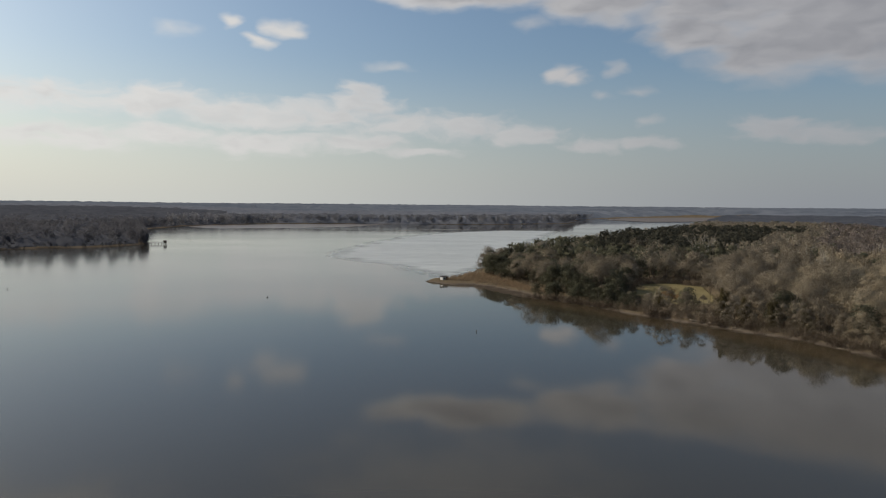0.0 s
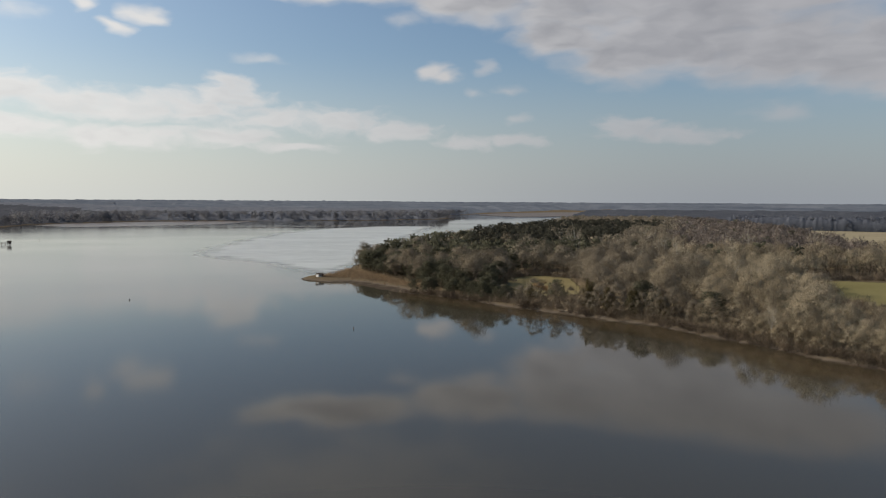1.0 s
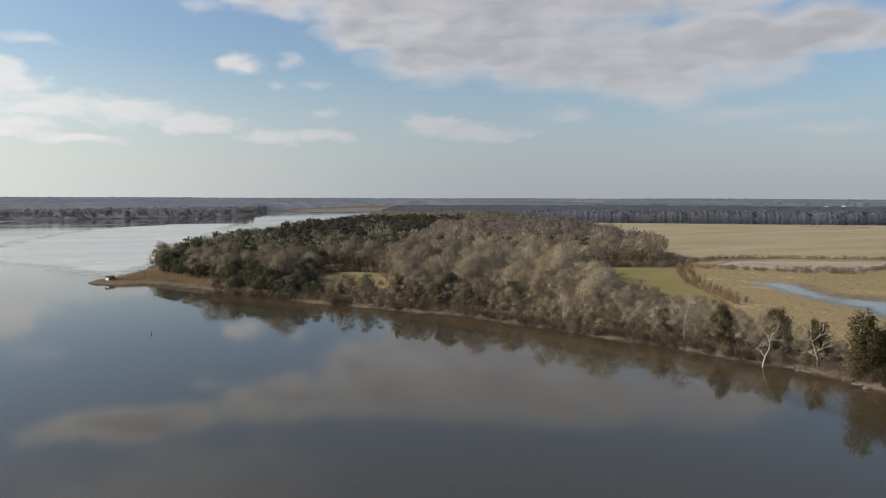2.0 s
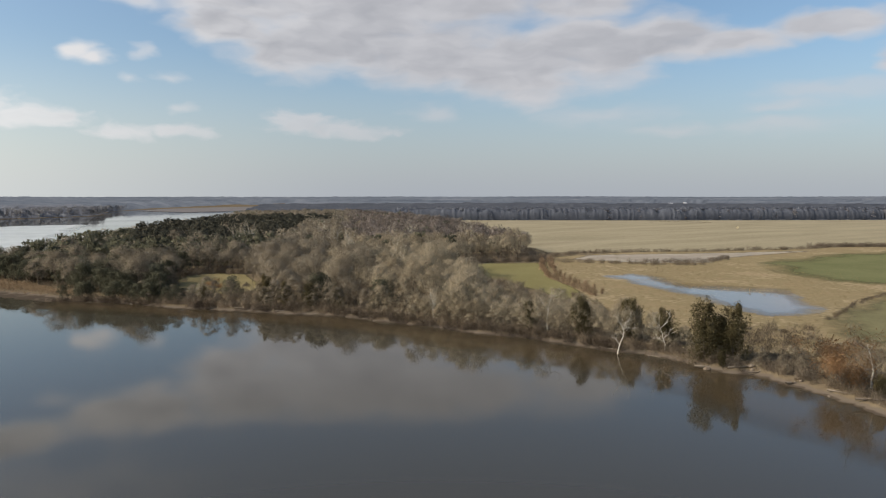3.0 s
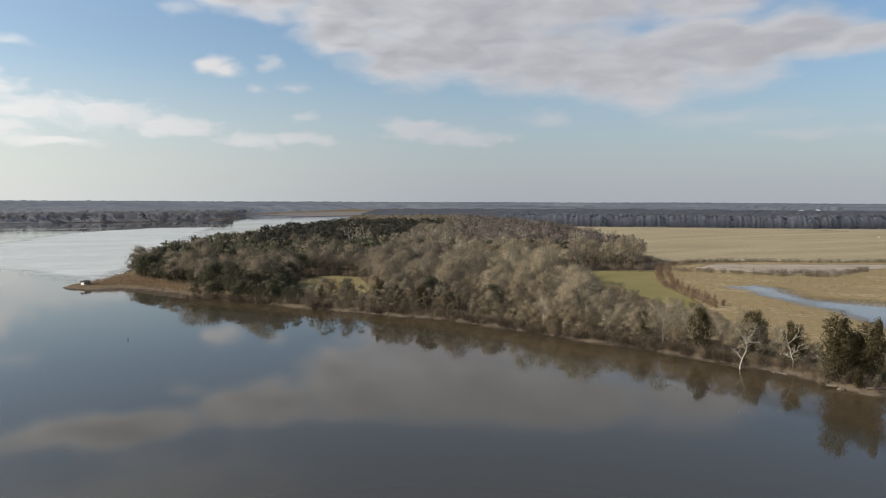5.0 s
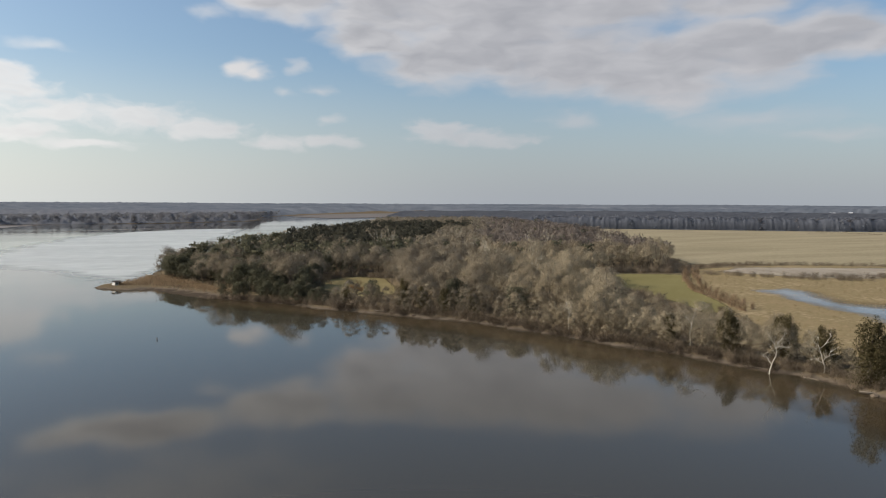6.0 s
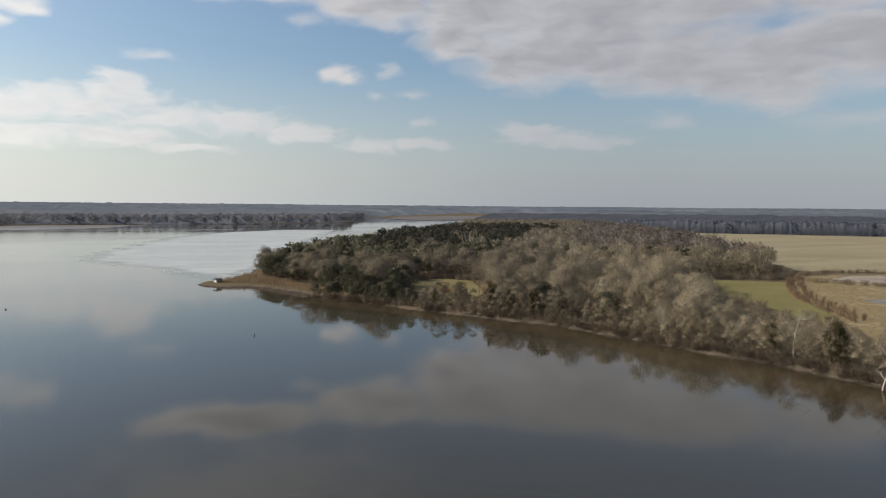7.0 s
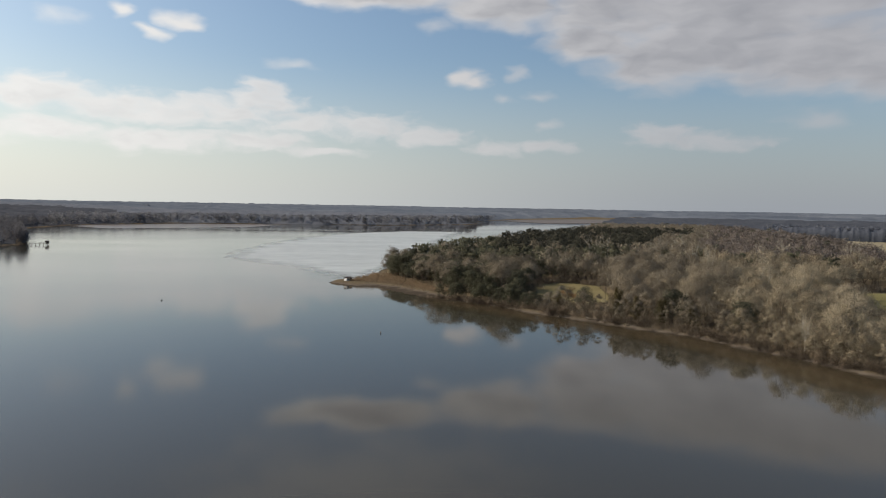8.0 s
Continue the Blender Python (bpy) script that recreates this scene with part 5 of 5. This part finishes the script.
crowns = crowns[(to_shore(crowns) > 3) & (clear_of > 9)]
joined("far_shore_crowns", FAR_CROWNS, on_ground(crowns), M["mid_top"], "bare treetops behind the far shore with haze put into their colour", "woods", rng, (1.05, 1.35))
crowns = np.concatenate([along([(a + 8 + 9 * k, b + 11 + 9 * k) for a, b in STRIP], 7.0, rng, 3.0) for k in range(5)])
joined("field_wood_crowns", FAR_CROWNS, on_ground(crowns), M["field_top"], "dark treetops behind the stubble field, haze blue in their colour", "woods", rng, (1.2, 1.45))

# ---- buildings and small things ----


def box_mesh(name, boxes, material, bevel=0.0):
    """Boxes (x, y, z centre, size x, y, z) joined into one mesh."""
    bm = bmesh.new()
    for x, y, z, sx, sy, sz in boxes:
        bmesh.ops.create_cube(bm, size=1, matrix=Matrix.Translation((x, y, z)) @ Matrix.Diagonal((sx, sy, sz, 1)))
    if bevel:
        bmesh.ops.bevel(bm, geom=bm.edges[:], offset=bevel, segments=1, affect="EDGES")
    me = bpy.data.meshes.new(name)
    bm.to_mesh(me)
    bm.free()
    me.materials.append(material)
    return me


def gable_mesh(name, sx, sy, z, rise, over, material, thick=0.18):
    """A pitched roof with thickness, ridge along x."""
    bm = bmesh.new()
    hx, hy = sx / 2 + over, sy / 2 + over
    drop = rise * over / (sy / 2)
    prof = [(-hy, z - drop), (0, z + rise), (hy, z - drop), (hy, z - drop + thick), (0, z + rise + thick * 1.2), (-hy, z - drop + thick)]
    ends = [[bm.verts.new((x, y, h)) for y, h in prof] for x in (-hx, hx)]
    for i in range(6):
        j = (i + 1) % 6
        bm.faces.new((ends[0][i], ends[0][j], ends[1][j], ends[1][i]))
    for e in ends:
        bm.faces.new(e[0:2] + e[4:6])
        bm.faces.new(e[1:5])
    bmesh.ops.recalc_face_normals(bm, faces=bm.faces)
    me = bpy.data.meshes.new(name)
    bm.to_mesh(me)
    bm.free()
    me.materials.append(material)
    return me


def wall_mesh(name, sx, sy, z, rise, material):
    """Four walls with gable ends."""
    bm = bmesh.new()
    prof = [(-sy / 2, -0.5), (sy / 2, -0.5), (sy / 2, z), (0, z + rise), (-sy / 2, z)]
    ends = [[bm.verts.new((x, y, h)) for y, h in prof] for x in (-sx / 2, sx / 2)]
    for i in range(5):
        j = (i + 1) % 5
        bm.faces.new((ends[0][i], ends[0][j], ends[1][j], ends[1][i]))
    for e in ends:
        bm.faces.new(e)
    bmesh.ops.recalc_face_normals(bm, faces=bm.faces)
    me = bpy.data.meshes.new(name)
    bm.to_mesh(me)
    bm.free()
    me.materials.append(material)
    return me


def house(x, y, turn, sx, sy, tall, label, roof="roof", windows=3):
    h = thing("house", x, y, land_z(x, y), label, "house", turn=turn)
    part("wall", wall_mesh("house_wall", sx, sy, tall, sy * 0.32, M["paint"]), h)
    r = part("roof", gable_mesh("house_roof", sx, sy, tall, sy * 0.32, 0.5, M[roof]), h, "grey pitched roof")
    part("chimney", box_mesh("house_chimney", [(sx * 0.28, 0, tall + sy * 0.32 + 0.3, 0.9, 0.9, 1.8)], M["stone"], 0.05), r)
    for side in (-1, 1):
        for k in range(windows):
            w = part("window", box_mesh("house_window", [((k - (windows - 1) / 2) * sx / windows, side * sy / 2, tall * 0.6, 1.1, 0.1, 1.5)], M["dark"]), h)
            part("sill", box_mesh("house_sill", [((k - (windows - 1) / 2) * sx / windows, side * (sy / 2 + 0.06), tall * 0.6 - 0.85, 1.3, 0.2, 0.12)], M["paint"]), w)
    part("door", box_mesh("house_door", [(sx / windows / 2, -sy / 2 - 0.02, 1.05, 1.0, 0.1, 2.1)], M["board"]), h)
    return h


for x, y, turn, sx, sy, tall, text in HOUSES:
    house(x, y, turn, sx, sy, tall, text)
for across_deg, off, sx, tall, turn in SHEDS:
    a = math.radians(across_deg)
    x, y = math.sin(a) * off, math.cos(a) * off
    shed = thing("farm_shed", x, y, land_z(x, y), "long white farm shed with pale metal roof in distant fields", "shed", "distant farm sheds", turn - across_deg)
    part("wall", wall_mesh("shed_wall", sx, 14, tall * 0.45, tall * 0.55, M["paint"]), shed)
    part("roof", gable_mesh("shed_roof", sx, 14, tall * 0.45, tall * 0.55, 0.6, M["metal_roof"]), shed, "pale metal roof")
    for k in (-1, 1):
        part("door", box_mesh("shed_door", [(k * sx * 0.25, -7.0, tall * 0.2, 4, 0.15, tall * 0.4)], M["roof"]), shed)

# hunting blind on the sandy point
blind = thing("hunting_blind", 0.6, 364.5, 0.3, "small white hunting blind with dark roof on the sandy point", "blind", turn=37)
part("wall", box_mesh("blind_wall", [(-0.5, 0, 1.15, 2.2, 2.2, 2.3)], M["paint"], 0.03), blind)
part("roof", gable_mesh("blind_roof", 3.6, 2.4, 2.3, 0.5, 0.2, M["board"], 0.12), blind, "dark board roof")
part("side_screen", box_mesh("blind_screen", [(1.2, 0, 1.15, 1.1, 2.3, 2.3)], M["board"], 0.03), blind, "dark weathered board screen")
# black panel on the solid wall, painted shade for a viewing slot
part("opening", box_mesh("blind_opening", [(-0.4, -1.1, 1.55, 1.3, 0.08, 0.45)], M["dark"]), blind)
part("sill", box_mesh("blind_sill", [(-0.4, -1.14, 1.3, 1.5, 0.16, 0.07)], M["board"]), blind)


def pile(x, y, tall, label, name="mooring_pile"):
    p = thing(name, x, y, 0.0, label, "post", turn=rng.uniform(0, 90))
    shaft, cap = Shape(), Shape()
    shaft.tube((0, 0, -2.0), (0.05, 0.03, tall), 0.14, 0.12, 8)
    cap.tube((0.05, 0.03, tall), (0.05, 0.03, tall + 0.12), 0.15, 0.02, 8)
    part("shaft", shaft.mesh("pile_shaft", M["board"]), p)
    part("cap", cap.mesh("pile_cap", M["roof"]), p)
    return p


pile(10.8, 219, 0.6, "dark wooden pile standing alone in the lake")
pile(-199, 316, 0.7, "dark wooden pile out in the open lake")
pile(-272, 748, 1.8, "slender pale channel marker in the far water")
buoy = thing("buoy", -75, 296, 0.0, "small dark buoy floating on open water", "buoy")
body, mast = Shape(), Shape()
body.tube((0, 0, -0.25), (0, 0, 0.1), 0.3, 0.38, 10)
body.tube((0, 0, 0.1), (0, 0, 0.3), 0.38, 0.12, 10)
mast.tube((0, 0, 0.25), (0, 0, 0.75), 0.06, 0.04, 6)
part("float", body.mesh("buoy_float", M["board"]), buoy)
part("mast", mast.mesh("buoy_mast", M["roof"]), buoy)

# pier with a roofed end on the left headland
pier = thing("pier", -288, 668, 0.0, "long narrow wooden pier on thin posts", "pier", turn=8)
part("deck", box_mesh("pier_deck", [(9, 0, 1.35, 24, 1.5, 0.14)], M["board"]), pier)
for k in range(8):
    for side in (-0.65, 0.65):
        part("post", box_mesh("pier_post", [(-2 + k * 3.1, side, 0.3, 0.2, 0.2, 3.0)], M["board"]), pier)
for side in (-0.7, 0.7):
    part("rail", box_mesh("pier_rail", [(9, side, 2.3, 24, 0.07, 0.09)], M["board"]), pier)
gaz = thing("boathouse", -268.5, 670.6, 1.42, "small dark roofed boathouse at the pier's end", "boathouse", turn=8)
part("floor", box_mesh("boathouse_floor", [(0, 0, 0.0, 2.9, 2.6, 0.14)], M["board"]), gaz)
part("roof", gable_mesh("boathouse_roof", 2.7, 2.4, 1.75, 0.55, 0.3, M["board"]), gaz, "dark shingled roof")
part("wall", box_mesh("boathouse_wall", [(0, 1.1, 0.95, 2.5, 0.12, 1.7)], M["board"]), gaz)
for px in (-1.2, 1.2):
    part("side_wall", box_mesh("boathouse_side", [(px, 0, 1.3, 0.12, 2.1, 0.9)], M["board"]), gaz)
    for py in (-1.1, 1.1):
        part("post", box_mesh("boathouse_post", [(px, py, -0.2, 0.16, 0.16, 3.8)], M["board"]), gaz)


def rowboat(x, y, turn):
    b = thing("rowboat", x, y, land_z(x, y), "pale upturned rowboat on the headland shore", "boat", "rowboats on the headland", turn)
    bm = bmesh.new()
    bmesh.ops.create_uvsphere(bm, u_segments=12, v_segments=8, radius=1)
    for v in bm.verts:
        v.co = (v.co.x * 2.2, v.co.y * 0.75 * (1 - 0.25 * max(0, v.co.x)), max(0, v.co.z) * 0.6)
    me = bpy.data.meshes.new("hull")
    bm.to_mesh(me)
    bm.free()
    me.materials.append(M["hay"])
    part("hull", me, b)
    part("keel", box_mesh("boat_keel", [(0, 0, 0.62, 3.4, 0.06, 0.1)], M["board"]), b)


rowboat(-324, 616, 20)
rowboat(-319, 617, 35)


def log(x, y, length, thick, turn, label="bleached driftwood log stranded at the waterline"):
    l = thing("driftwood_log", x, y, max(0.02, land_z(x, y)) + thick * 0.55, label, "log", "driftwood on the shore", turn)
    stem = Shape()
    p = np.array((-length / 2, 0, 0.0))
    for k in range(4):
        n = p + np.array((length / 4, rng.normal() * 0.12, rng.normal() * 0.05))
        stem.tube(p, n, thick * (1 - 0.12 * k), thick * (1 - 0.12 * (k + 1)), 7)
        p = n
    for k in range(3):
        b0 = np.array((rng.uniform(-0.3, 0.45) * length, 0, thick * 0.4))
        limb = Shape()
        limb.tube(b0, b0 + np.array((rng.uniform(0.2, 0.8), rng.normal() * 0.7, rng.uniform(0.3, 0.9))), thick * 0.35, 0.02, 4)
        part("limb", limb.mesh("log_limb", M["drift"]), l)
    part("stem", stem.mesh("log_stem", M["drift"]), l)


for x, y in ((145.8, 107), (145.6, 92), (148.6, 86), (149, 81.5), (146.8, 72.5), (145.6, 62), (143.6, 56), (120.6, 184), (134, 152), (115.5, 196),
             (88, 239), (92, 233), (97, 226), (104, 216), (76, 254), (80, 249), (126, 170), (140.5, 131), (143, 119), (60, 279)):
    log(x, y, rng.uniform(2.5, 6.5), rng.uniform(0.14, 0.3), rng.uniform(-80, -30))
for x, y, sx in ((144.4, 91.5, 1.4), (149.8, 83.5, 0.9), (151, 84.5, 1.2), (147.2, 90, 0.8), (147.8, 71.5, 0.7), (90, 236, 0.9), (95, 229, 0.8), (145.2, 108.5, 0.8), (144, 64, 0.7)):
    rock = thing("boulder", x, y, max(0.0, land_z(x, y)), "pale weathered boulder at the foot of the bank", "rock", "boulders on the shore", rng.uniform(0, 360))
    bm = bmesh.new()
    bmesh.ops.create_icosphere(bm, subdivisions=2, radius=sx * 0.6)
    for v in bm.verts:
        v.co *= 1 + 0.22 * noise.noise(v.co * 1.7 + Vector((x, y, 0)))
        v.co.z = v.co.z * 0.65 + sx * 0.12
    me = bpy.data.meshes.new("rock")
    bm.to_mesh(me)
    bm.free()
    me.materials.append(M["stone"])
    part("stone", me, rock)

# round bush on the bank, bale in the field, white marker by the wood
for x, y, k in ((206.0, 97.9, 1.3), (196, 100, 0.9), (202, 186, 1.3), (206, 190, 1.0)):
    bush = thing("round_bush", x, y, 1.2, "low round dark brown bush on the grass", "bush", "bushes on the rough grass", rng.uniform(0, 360))
    part("crown", shrub_shape(rng, 1.6 * k, 3.4 * k, 260, 0.08).mesh("bush_crown", M["dark_shrub"]), bush)
    stem = Shape()
    stem.tube((0, 0, -0.2), (0, 0, 0.8 * k), 0.08, 0.04, 5)
    part("stem", stem.mesh("bush_stem", M["bark"]), bush)
bale = thing("hay_bale", 812.6, 478.5, 1.25, "pale round hay bale out on the stubble", "bale", turn=40)
roll, wrap = Shape(), Shape()
roll.tube((-1.2, 0, 1.2), (1.2, 0, 1.2), 1.25, 1.25, 16)
roll.tube((1.2, 0, 1.2), (1.22, 0, 1.2), 1.25, 0.01, 16)
roll.tube((-1.22, 0, 1.2), (-1.2, 0, 1.2), 0.01, 1.25, 16)
wrap.tube((-0.7, 0, 1.2), (0.7, 0, 1.2), 1.28, 1.28, 16)
part("roll", roll.mesh("bale_roll", M["hay"]), bale)
part("net", wrap.mesh("bale_net", M["straw"]), bale)
hut = thing("field_hut", 998, 832, 1.25, "tiny white hut at the field's wooded edge", "hut", turn=50)
part("wall", wall_mesh("hut_wall", 3.4, 3.0, 2.4, 1.0, M["paint"]), hut)
part("roof", gable_mesh("hut_roof", 3.4, 3.0, 2.4, 1.0, 0.3, M["roof"]), hut)
